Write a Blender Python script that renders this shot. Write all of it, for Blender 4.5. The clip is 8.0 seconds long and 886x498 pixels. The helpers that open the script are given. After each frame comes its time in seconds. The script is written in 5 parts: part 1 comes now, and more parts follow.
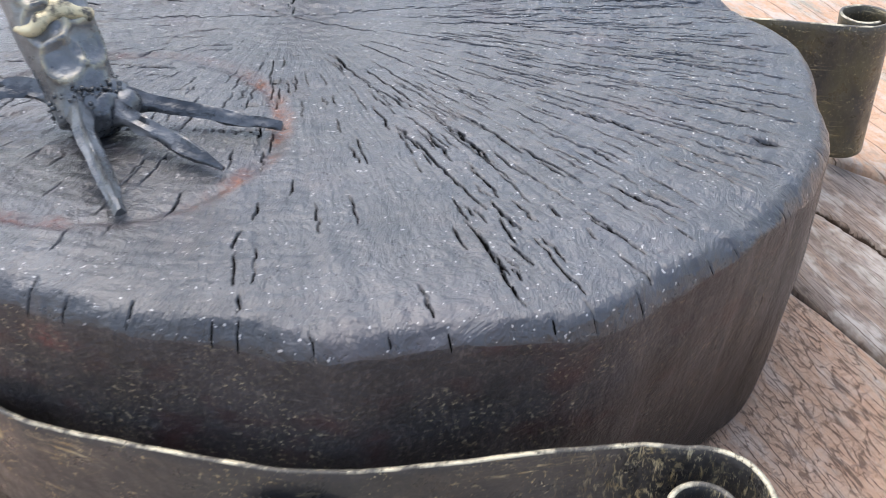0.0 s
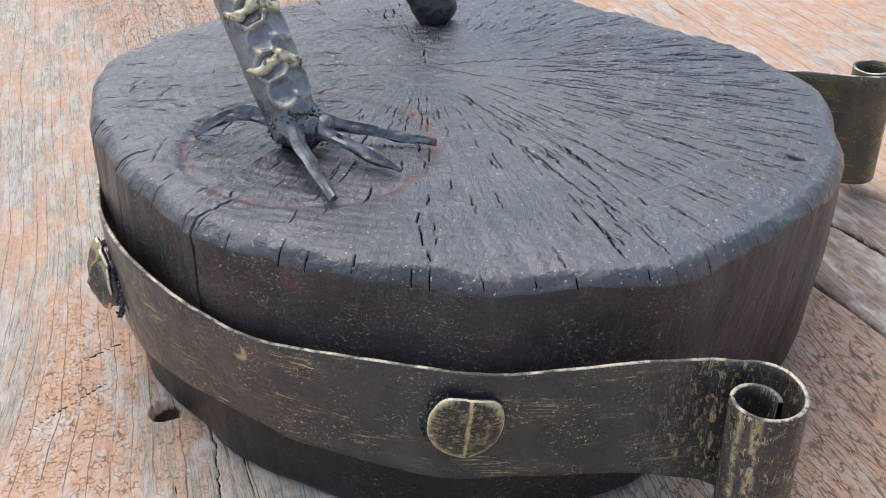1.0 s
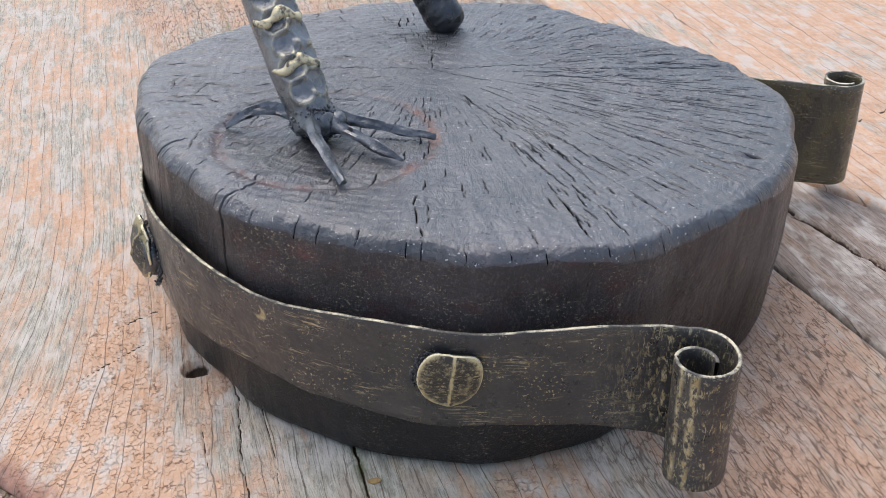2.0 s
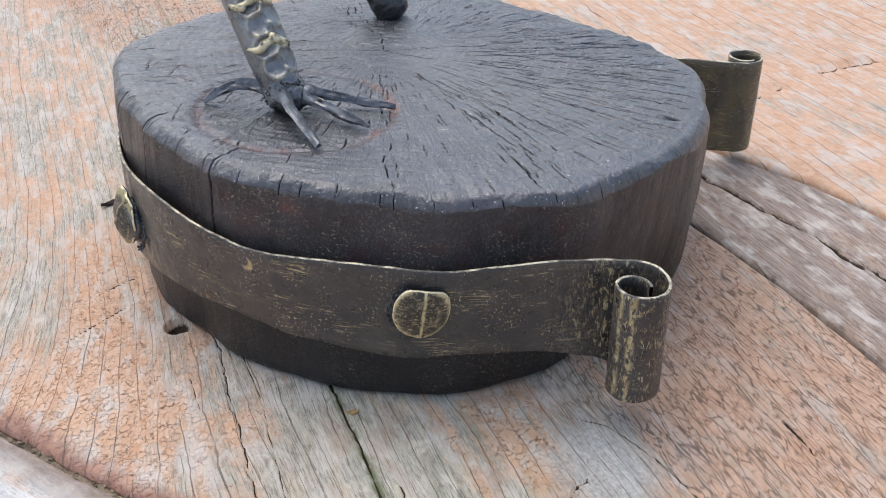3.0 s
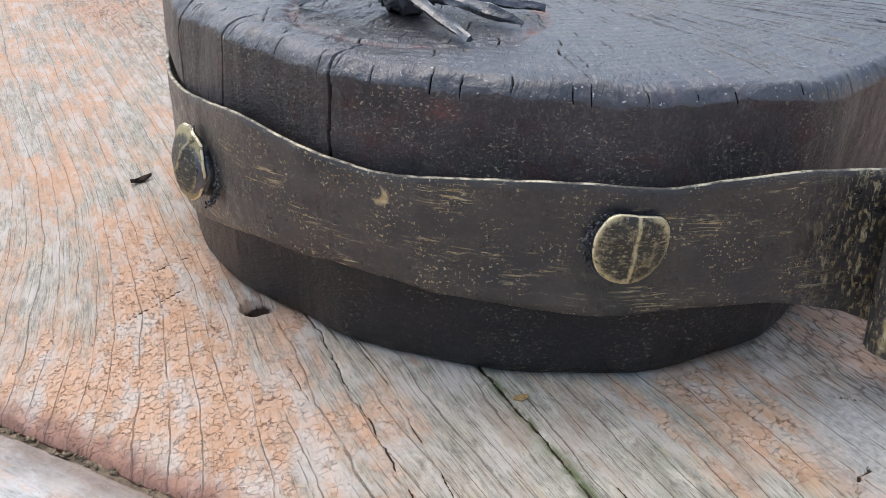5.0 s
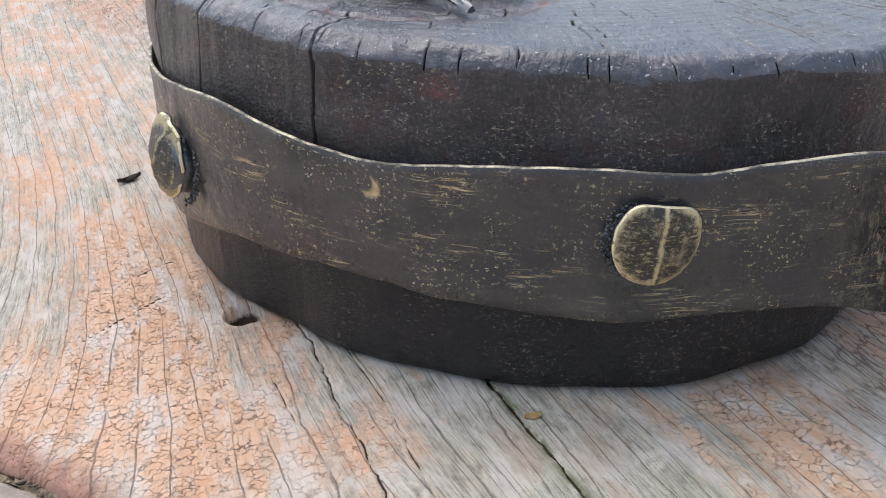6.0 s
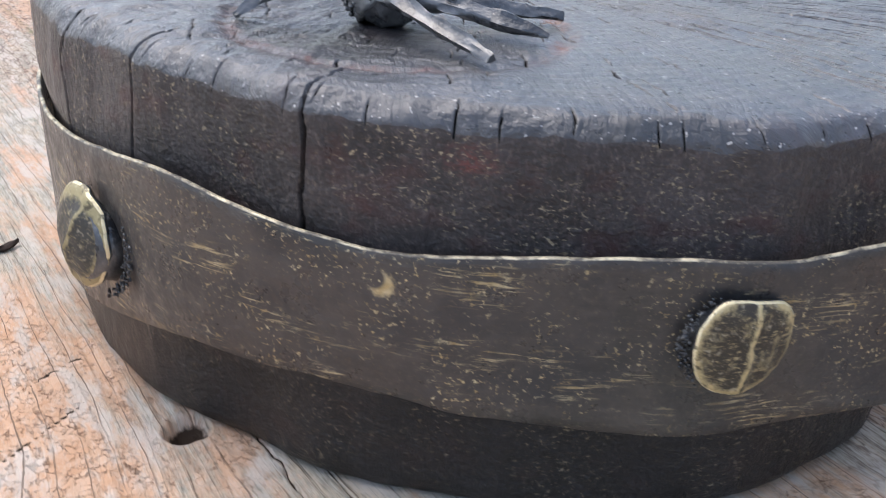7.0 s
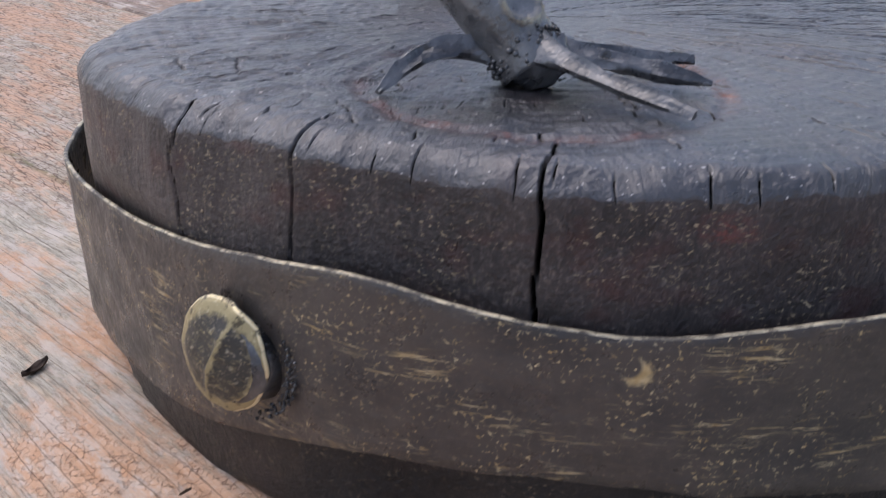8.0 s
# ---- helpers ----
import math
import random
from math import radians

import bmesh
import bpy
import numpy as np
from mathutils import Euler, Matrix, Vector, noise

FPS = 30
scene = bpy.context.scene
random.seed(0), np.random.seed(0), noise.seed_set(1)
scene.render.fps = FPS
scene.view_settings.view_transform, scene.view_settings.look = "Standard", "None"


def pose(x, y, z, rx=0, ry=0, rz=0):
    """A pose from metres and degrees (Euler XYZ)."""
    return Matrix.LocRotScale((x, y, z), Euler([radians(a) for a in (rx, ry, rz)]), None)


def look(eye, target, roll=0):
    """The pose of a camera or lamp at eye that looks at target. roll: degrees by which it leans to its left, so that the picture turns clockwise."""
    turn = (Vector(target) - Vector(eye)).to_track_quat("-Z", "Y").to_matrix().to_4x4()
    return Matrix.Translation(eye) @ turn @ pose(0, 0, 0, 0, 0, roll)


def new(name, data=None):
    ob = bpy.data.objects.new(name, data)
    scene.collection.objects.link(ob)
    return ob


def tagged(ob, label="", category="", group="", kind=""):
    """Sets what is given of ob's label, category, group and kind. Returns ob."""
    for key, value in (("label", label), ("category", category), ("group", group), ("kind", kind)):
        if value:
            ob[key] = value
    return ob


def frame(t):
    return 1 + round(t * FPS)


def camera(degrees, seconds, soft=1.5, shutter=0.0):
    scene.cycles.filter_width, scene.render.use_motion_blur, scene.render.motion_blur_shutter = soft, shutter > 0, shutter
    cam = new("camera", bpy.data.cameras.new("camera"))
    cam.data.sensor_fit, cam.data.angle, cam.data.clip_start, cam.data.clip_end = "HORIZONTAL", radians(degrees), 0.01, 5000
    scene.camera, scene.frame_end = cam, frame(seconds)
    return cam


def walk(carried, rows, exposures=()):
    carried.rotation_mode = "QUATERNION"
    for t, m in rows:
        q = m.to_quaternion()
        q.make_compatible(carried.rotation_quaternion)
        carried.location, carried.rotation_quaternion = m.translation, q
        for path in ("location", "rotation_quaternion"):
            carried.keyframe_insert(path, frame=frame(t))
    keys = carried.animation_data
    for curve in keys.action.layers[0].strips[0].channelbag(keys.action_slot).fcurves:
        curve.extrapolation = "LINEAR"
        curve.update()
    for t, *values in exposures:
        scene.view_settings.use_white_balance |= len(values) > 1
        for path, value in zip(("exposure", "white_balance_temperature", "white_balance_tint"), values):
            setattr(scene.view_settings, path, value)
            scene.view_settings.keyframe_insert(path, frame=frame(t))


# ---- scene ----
cam = camera(46.6, 8.0, 0.8, 0.18)
PATH = [
    (0, (0.009, 0.008, 0.222), (-0.028, 1.615, -0.968), -2.3),
    (0.5, (-0.011, -0.047, 0.242), (-0.06, 1.602, -0.888), -2.3),
    (1, (-0.02, -0.078, 0.255), (-0.097, 1.595, -0.837), -2.5),
    (1.5, (-0.015, -0.104, 0.262), (-0.125, 1.589, -0.798), -1.9),
    (1.7, (-0.004, -0.112, 0.269), (-0.159, 1.559, -0.819), -2.4),
    (2.8, (-0.017, -0.164, 0.28), (-0.02, 1.522, -0.795), -1.4),
    (3, (-0.024, -0.177, 0.283), (0.012, 1.509, -0.793), -0.9),
    (3.5, (-0.048, -0.192, 0.258), (0.093, 1.52, -0.766), -1.4),
    (4, (-0.093, -0.174, 0.205), (0.1, 1.558, -0.776), 0.0),
    (4.5, (-0.099, -0.15, 0.189), (0.087, 1.62, -0.725), 0.3),
    (4.7, (-0.1, -0.132, 0.191), (0.059, 1.625, -0.751), -0.3),
    (5.8, (-0.096, -0.079, 0.17), (0.058, 1.685, -0.76), -1.5),
    (6, (-0.089, -0.078, 0.168), (0.003, 1.692, -0.757), -2.1),
    (6.5, (-0.081, -0.046, 0.147), (0.062, 1.733, -0.757), -0.2),
    (7, (-0.126, -0.016, 0.162), (0.296, 1.714, -0.747), 1.0),
    (7.5, (-0.166, 0.016, 0.172), (0.445, 1.705, -0.709), 0.1),
    (7.7, (-0.171, 0.028, 0.177), (0.49, 1.699, -0.702), -1.2),
    (8, (-0.196, 0.033, 0.166), (0.56, 1.663, -0.712), -0.9),
]
walk(cam, [(t, look(eye, target, roll)) for t, eye, target, roll in PATH], [(0.0, 1.14, 6500, 10), (0.5, 0.72, 6500, 10), (1.0, 0.74, 6500, 10), (1.7, 0.78, 6500, 10), (4.7, 0.76, 6500, 10), (5.8, 0.82, 6500, 10), (6.6, 1.12, 6500, 10), (7.0, 1.04, 6500, 11), (7.5, 0.64, 6500, 14), (8.0, 0.50, 6500, 17)])

# ---------------------------------------------------------------- world and light
SUN_EL, SUN_AZ = 65.0, 322.0
world = bpy.data.worlds.new("overcast_sky")
scene.world = world
world.use_nodes = True
wt = world.node_tree
wt.nodes.clear()
w_out = wt.nodes.new("ShaderNodeOutputWorld")
w_bg = wt.nodes.new("ShaderNodeBackground")
w_sky = wt.nodes.new("ShaderNodeTexSky")
w_sky.sky_type = "NISHITA"
w_sky.sun_disc = False
w_sky.sun_elevation = radians(SUN_EL)
w_sky.sun_rotation = radians(SUN_AZ)
w_sky.air_density, w_sky.dust_density, w_sky.ozone_density = 1.0, 2.5, 1.0
w_bg.inputs["Strength"].default_value = 0.15
w_grey = wt.nodes.new("ShaderNodeHueSaturation")     # cloud takes most of the blue away
w_grey.inputs["Saturation"].default_value = 0.88
wt.links.new(w_sky.outputs[0], w_grey.inputs["Color"])
wt.links.new(w_grey.outputs[0], w_bg.inputs[0])
wt.links.new(w_bg.outputs[0], w_out.inputs[0])

sun_data = bpy.data.lights.new("sun", "SUN")
sun_data.energy, sun_data.angle, sun_data.color = 0.88, radians(80), (1.0, 0.985, 0.965)
sun = new("sun", sun_data)
az, el = radians(SUN_AZ), radians(SUN_EL)
sun_way = Vector((math.sin(az) * math.cos(el), math.cos(az) * math.cos(el), math.sin(el)))
sun.matrix_world = look(sun_way * 3, (0, 0, 0))


# ---------------------------------------------------------------- node helpers
class Nodes:
    """A small writer of node materials."""

    def __init__(self, name):
        self.mat = bpy.data.materials.new(name)
        self.mat.use_nodes = True
        self.t = self.mat.node_tree
        self.bsdf = self.t.nodes["Principled BSDF"]

    def put(self, socket, value):
        if isinstance(value, bpy.types.NodeSocket):
            self.t.links.new(value, socket)
        elif isinstance(value, (tuple, list)) and len(value) == 3 and socket.type == "RGBA":
            socket.default_value = (*value, 1)
        else:
            socket.default_value = value

    def coords(self, kind="Object"):
        return self.t.nodes.new("ShaderNodeTexCoord").outputs[kind]

    def uv(self, name):
        n = self.t.nodes.new("ShaderNodeUVMap")
        n.uv_map = name
        return n.outputs[0]

    def attr(self, name):
        n = self.t.nodes.new("ShaderNodeAttribute")
        n.attribute_name = name
        return n.outputs["Fac"]

    def map(self, vec, scale=(1, 1, 1), loc=(0, 0, 0), rot=(0, 0, 0)):
        n = self.t.nodes.new("ShaderNodeMapping")
        self.put(n.inputs["Vector"], vec)
        n.inputs["Scale"].default_value, n.inputs["Location"].default_value, n.inputs["Rotation"].default_value = scale, loc, rot
        return n.outputs[0]

    def noise(self, vec, scale, detail=4.0, rough=0.55, distort=0.0):
        n = self.t.nodes.new("ShaderNodeTexNoise")
        self.put(n.inputs["Vector"], vec)
        n.inputs["Scale"].default_value, n.inputs["Detail"].default_value = scale, detail
        n.inputs["Roughness"].default_value, n.inputs["Distortion"].default_value = rough, distort
        return n.outputs["Fac"]

    def cells(self, vec, scale, feature="DISTANCE_TO_EDGE"):
        n = self.t.nodes.new("ShaderNodeTexVoronoi")
        n.feature = feature
        self.put(n.inputs["Vector"], vec)
        n.inputs["Scale"].default_value = scale
        return n.outputs["Distance"]

    def cell_tone(self, vec, scale):
        n = self.t.nodes.new("ShaderNodeTexVoronoi")
        self.put(n.inputs["Vector"], vec)
        n.inputs["Scale"].default_value = scale
        sep = self.t.nodes.new("ShaderNodeSeparateColor")
        self.t.links.new(n.outputs["Color"], sep.inputs[0])
        return sep.outputs[0]

    def shift(self, vec, amount, scale, detail=3.0):
        """The vector, pushed about by a noise."""
        n = self.t.nodes.new("ShaderNodeTexNoise")
        self.put(n.inputs["Vector"], vec)
        n.inputs["Scale"].default_value, n.inputs["Detail"].default_value = scale, detail
        c = self.t.nodes.new("ShaderNodeVectorMath")
        c.operation = "MULTIPLY_ADD"
        self.t.links.new(n.outputs["Color"], c.inputs[0])
        c.inputs[1].default_value = amount
        self.put(c.inputs[2], vec)
        return c.outputs[0]

    def xyz(self, vec):
        n = self.t.nodes.new("ShaderNodeSeparateXYZ")
        self.put(n.inputs[0], vec)
        return n.outputs

    def join(self, x, y, z=0.0):
        n = self.t.nodes.new("ShaderNodeCombineXYZ")
        for k, v in enumerate((x, y, z)):
            self.put(n.inputs[k], v)
        return n.outputs[0]

    def lines(self, vec, pitch, wobble, half, every, seed, run=18.0):
        """Open grain lines that run along the first axis: 1 in the line."""
        u, v, _ = self.xyz(vec)
        swim = self.noise(self.map(vec, (16, 30, 1), (seed, seed, 0)), 1.0, 4, 0.6)
        drift = self.noise(self.map(vec, (1.5, 26, 1), (seed * 2, 0, 0)), 1.0, 2, 0.5)
        ph = self.math("ADD", self.math("DIVIDE", v, pitch), self.math("ADD", self.math("MULTIPLY", swim, wobble), self.math("MULTIPLY", drift, 2.2)))
        row = self.math("FLOOR", ph)
        tri = self.math("ABSOLUTE", self.math("SUBTRACT", self.math("SUBTRACT", ph, row), 0.5))
        on = self.noise(self.join(self.math("MULTIPLY", u, run), self.math("MULTIPLY", row, 5.37), seed), 1.0, 3, 0.65)
        rag = self.math("MULTIPLY", self.math("SUBTRACT", self.noise(vec, 700, 4, 0.7), 0.5), half * 2.4)
        core = self.ramp(self.math("ADD", tri, rag), [(half * 0.5, 1.0), (half, 0.0)])
        return self.math("MULTIPLY", core, self.ramp(on, [(every, 0.0), (every + 0.12, 1.0)]))

    def ramp(self, fac, stops):
        if stops[-1][0] < 0.15:      # small distances: spread them over the whole ramp
            k = 0.8 / stops[-1][0]
            fac, stops = self.math("MULTIPLY", fac, k), [(p * k, c) for p, c in stops]
        n = self.t.nodes.new("ShaderNodeValToRGB")
        self.put(n.inputs[0], fac)
        e = n.color_ramp.elements
        while len(e) < len(stops):
            e.new(0.5)
        for k, (p, c) in zip(e, stops):
            k.position = p
            k.color = (c, c, c, 1) if isinstance(c, (int, float)) else (*c, 1)
        return n.outputs[0]

    def mix(self, fac, a, b, blend="MIX"):
        n = self.t.nodes.new("ShaderNodeMix")
        n.data_type, n.blend_type = "RGBA", blend
        self.put(n.inputs[0], fac)
        self.put(n.inputs[6], a)
        self.put(n.inputs[7], b)
        return n.outputs[2]

    def math(self, op, a, b=0.0, clamp=False):
        n = self.t.nodes.new("ShaderNodeMath")
        n.operation, n.use_clamp = op, clamp
        self.put(n.inputs[0], a)
        self.put(n.inputs[1], b)
        return n.outputs[0]

    def away(self, vec, place):
        n = self.t.nodes.new("ShaderNodeVectorMath")
        n.operation = "DISTANCE"
        self.put(n.inputs[0], vec)
        n.inputs[1].default_value = place
        return n.outputs["Value"]

    def bump(self, height, strength, distance, after=None):
        n = self.t.nodes.new("ShaderNodeBump")
        n.inputs["Strength"].default_value, n.inputs["Distance"].default_value = strength, distance
        self.put(n.inputs["Height"], height)
        if after is not None:
            self.put(n.inputs["Normal"], after)
        return n.outputs[0]

    def done(self, colour, rough, metal=0.0, normal=None, spec=0.5, coat=0.0):
        self.put(self.bsdf.inputs["Base Color"], colour)
        self.put(self.bsdf.inputs["Roughness"], rough)
        self.put(self.bsdf.inputs["Metallic"], metal)
        self.put(self.bsdf.inputs["Specular IOR Level"], spec)
        self.put(self.bsdf.inputs["Coat Weight"], coat)
        self.put(self.bsdf.inputs["Coat Roughness"], 0.32)
        if normal is not None:
            self.put(self.bsdf.inputs["Normal"], normal)
            self.put(self.bsdf.inputs["Coat Normal"], normal)
        return self.mat


# ---------------------------------------------------------------- materials
STUMP = (-0.033, 0.269, 0.0)
PITH = (-0.0095, 0.0385)          # from the stump's middle
RING = (-0.0445, -0.0360, 0.096)  # middle of the rusty ring, from the stump's middle
RING_R = 0.0425


def blackened_end_grain():
    m = Nodes("blackened_end_grain")
    p = m.coords()
    broad = m.noise(p, 22, 3)
    fine = m.noise(p, 420, 6, 0.72)
    grit = m.noise(p, 1500, 3, 0.7)
    ox, oy, _ = m.xyz(m.map(p, (1, 1, 0), (-PITH[0], -PITH[1], 0)))
    turn_ = m.math("ADD", m.math("ARCTAN2", oy, ox), m.math("MULTIPLY", m.noise(p, 28, 2), 0.35))
    out_ = m.away(m.map(p, (1, 1, 0)), (PITH[0], PITH[1], 0))
    grain = m.noise(m.join(m.math("MULTIPLY", turn_, 52.0), m.math("MULTIPLY", out_, 90.0)), 1.0, 5, 0.68, 0.4)
    dash = m.noise(m.join(m.math("MULTIPLY", turn_, 95.0), m.math("MULTIPLY", out_, 110.0), 4.0), 1.0, 4, 0.66, 0.3)
    away_ = m.ramp(out_, [(0.006, 0.0), (0.05, 1.0)])
    grain = m.mix(away_, (0.5, 0.5, 0.5), grain)
    dash = m.mix(away_, (0.5, 0.5, 0.5), dash)
    col = m.mix(m.ramp(broad, [(0.35, 0.0), (0.68, 1.0)]), (0.014, 0.0150, 0.0185), (0.040, 0.0410, 0.0480))
    col = m.mix(m.ramp(grain, [(0.52, 0.0), (0.72, 0.28)]), col, (0.095, 0.094, 0.104))
    col = m.mix(m.ramp(fine, [(0.54, 0.0), (0.74, 0.5)]), col, (0.095, 0.092, 0.100))
    col = m.mix(m.ramp(fine, [(0.30, 0.6), (0.44, 0.0)]), col, (0.012, 0.012, 0.013))
    col = m.mix(m.math("MULTIPLY", m.ramp(dash, [(0.32, 0.7), (0.39, 0.0)]), m.ramp(m.noise(p, 28, 3), [(0.40, 0.0), (0.60, 1.0)])), col, (0.012, 0.012, 0.013))
    warm = m.ramp(m.noise(m.map(p, loc=(0.3, 0.1, 0)), 35, 4), [(0.56, 0.0), (0.72, 0.5)])
    col = m.mix(warm, col, (0.085, 0.060, 0.057))
    # rust along the scored ring
    far = m.away(m.map(p, (1, 1, 0)), (RING[0], RING[1], 0))
    wob = m.math("MULTIPLY_ADD", m.noise(p, 60, 3), 0.008)
    m.t.nodes[-1].inputs[2].default_value = -0.004
    off = m.math("ABSOLUTE", m.math("SUBTRACT", m.math("ADD", far, wob), RING_R))
    band = m.ramp(off, [(0.0010, 1.0), (0.0036, 0.0)])
    patch = m.ramp(m.noise(p, 60, 5, 0.7), [(0.44, 0.12), (0.62, 0.9)])
    side_ = m.ramp(m.math("SUBTRACT", m.xyz(p)[0], RING[0]), [(0.022, 0.0), (0.036, 1.0)])
    flick = m.ramp(m.noise(p, 700, 3), [(0.35, 0.25), (0.6, 1.0)])
    rust = m.math("MULTIPLY", m.math("MULTIPLY", band, patch), flick)
    col = m.mix(rust, col, m.mix(m.math("MULTIPLY", side_, m.ramp(m.noise(p, 130, 3), [(0.4, 0.0), (0.6, 1.0)])), (0.135, 0.046, 0.034), (0.40, 0.140, 0.050)))
    # a dark knot by the rim
    kn = m.math("ADD", m.away(m.map(p, (0.36, 1, 0), (0, 0, 0), (0, 0, 0)), (0.119 * 0.36, -0.0365, 0)), m.math("MULTIPLY", m.math("SUBTRACT", m.noise(p, 300, 4), 0.5), 0.004))
    col = m.mix(m.ramp(kn, [(0.0024, 0.9), (0.0042, 0.0)]), col, (0.030, 0.026, 0.026))
    # white flecks: tiny glints and dust specks painted into the colour
    glint_dust = m.ramp(m.noise(p, 900, 1, 0.5), [(0.705, 0.0), (0.735, 0.9)])
    col = m.mix(glint_dust, col, (0.50, 0.48, 0.46))
    cut = m.math("ADD", m.attr("split"), m.math("MULTIPLY", m.math("SUBTRACT", m.noise(p, 1100, 3, 0.7), 0.5), 0.17))
    gap = m.ramp(cut, [(0.17, 1.0), (0.25, 0.0)])
    col = m.mix(gap, col, (0.006, 0.006, 0.006))
    shine = m.math("SUBTRACT", 1.0, m.math("MAXIMUM", gap, m.math("MULTIPLY", rust, 0.85)))
    rough = m.ramp(fine, [(0.3, 0.24), (0.75, 0.42)])
    n = m.bump(m.noise(p, 75, 4, 0.6, 0.4), 0.42, 0.0040)
    n = m.bump(m.noise(p, 230, 4, 0.62), 0.45, 0.0014, n)
    n = m.bump(grain, 0.65, 0.0012, n)
    n = m.bump(fine, 0.45, 0.0009, n)
    n = m.bump(grit, 0.3, 0.0003, n)
    return m.done(col, rough, 0.0, n, shine, m.math("MULTIPLY", shine, 0.42))


def blackened_side_grain():
    m = Nodes("blackened_side_grain")
    p = m.coords()
    tall = m.map(p, (1, 1, 0.3))
    a = m.noise(tall, 260, 4, 0.6)
    b = m.noise(p, 30, 4, 0.6)
    # height mask: darker foot, with the shade below the band painted in
    toned = m.ramp(m.math("ADD", m.xyz(p)[2], m.math("MULTIPLY", m.math("SUBTRACT", b, 0.5), 0.02)), [(0.026, 0.0), (0.052, 1.0)])
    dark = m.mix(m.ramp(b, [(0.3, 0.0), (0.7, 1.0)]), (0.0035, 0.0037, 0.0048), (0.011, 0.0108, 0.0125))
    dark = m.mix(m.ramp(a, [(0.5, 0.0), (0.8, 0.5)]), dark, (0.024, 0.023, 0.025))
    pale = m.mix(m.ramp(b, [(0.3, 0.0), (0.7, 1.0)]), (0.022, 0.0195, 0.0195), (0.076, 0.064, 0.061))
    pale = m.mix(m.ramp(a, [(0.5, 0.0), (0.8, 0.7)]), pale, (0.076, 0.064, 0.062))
    col = m.mix(toned, dark, pale)
    # brass-brown speckle; its fade with height paints the upper side as better lit
    speckle = m.ramp(m.noise(m.map(p, (1, 1, 0.6)), 1050, 5, 0.74), [(0.51, 0.0), (0.64, 0.8)])
    speckle = m.math("MULTIPLY", speckle, m.ramp(m.noise(p, 60, 4, 0.62), [(0.34, 0.25), (0.60, 1.0)]))
    col = m.mix(m.math("MULTIPLY", speckle, m.math("ADD", m.math("MULTIPLY", toned, 0.75), 0.15)), col, (0.180, 0.145, 0.128))
    red = m.ramp(m.noise(m.map(p, (1, 1, 1.6), (0.11, 0.05, 0.02)), 55, 4, 0.6), [(0.54, 0.0), (0.70, 0.7)])
    col = m.mix(m.math("MULTIPLY", red, m.math("ADD", m.math("MULTIPLY", toned, 0.8), 0.2)), col, (0.072, 0.030, 0.027))
    scar = m.away(m.map(p, (1, 1, 1.5)), (-0.0435, -0.1035, 0.085 * 1.5))
    scar = m.ramp(m.math("ADD", scar, m.math("MULTIPLY", m.noise(p, 260, 4), 0.010)), [(0.0060, 0.75), (0.0120, 0.0)])
    scar = m.math("MULTIPLY", scar, m.ramp(m.noise(m.map(p, (1, 1, 2.5)), 380, 5, 0.72), [(0.42, 0.1), (0.58, 1.0)]))
    col = m.mix(scar, col, (0.20, 0.058, 0.048))
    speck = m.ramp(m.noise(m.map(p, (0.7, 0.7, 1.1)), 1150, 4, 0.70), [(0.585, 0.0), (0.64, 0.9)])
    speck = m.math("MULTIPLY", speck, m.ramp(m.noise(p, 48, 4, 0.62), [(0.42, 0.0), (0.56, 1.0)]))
    # specks thin out towards the foot
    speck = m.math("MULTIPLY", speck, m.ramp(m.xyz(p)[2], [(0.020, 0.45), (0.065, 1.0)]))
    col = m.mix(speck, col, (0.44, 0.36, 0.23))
    cut = m.math("ADD", m.attr("split"), m.math("MULTIPLY", m.math("SUBTRACT", m.noise(p, 1100, 3, 0.7), 0.5), 0.17))
    gap = m.ramp(cut, [(0.17, 1.0), (0.25, 0.0)])
    col = m.mix(gap, col, (0.006, 0.005, 0.005))
    shine = m.math("MULTIPLY", m.math("SUBTRACT", 1.0, gap), 0.45)
    rough = m.ramp(a, [(0.3, 0.27), (0.8, 0.50)])
    n = m.bump(a, 0.35, 0.0009)
    n = m.bump(m.noise(p, 520, 5, 0.7), 0.8, 0.0012, n)
    return m.done(col, rough, 0.0, n, shine, 0.06)


FAR_END = 0.70      # along the band, where its free end begins


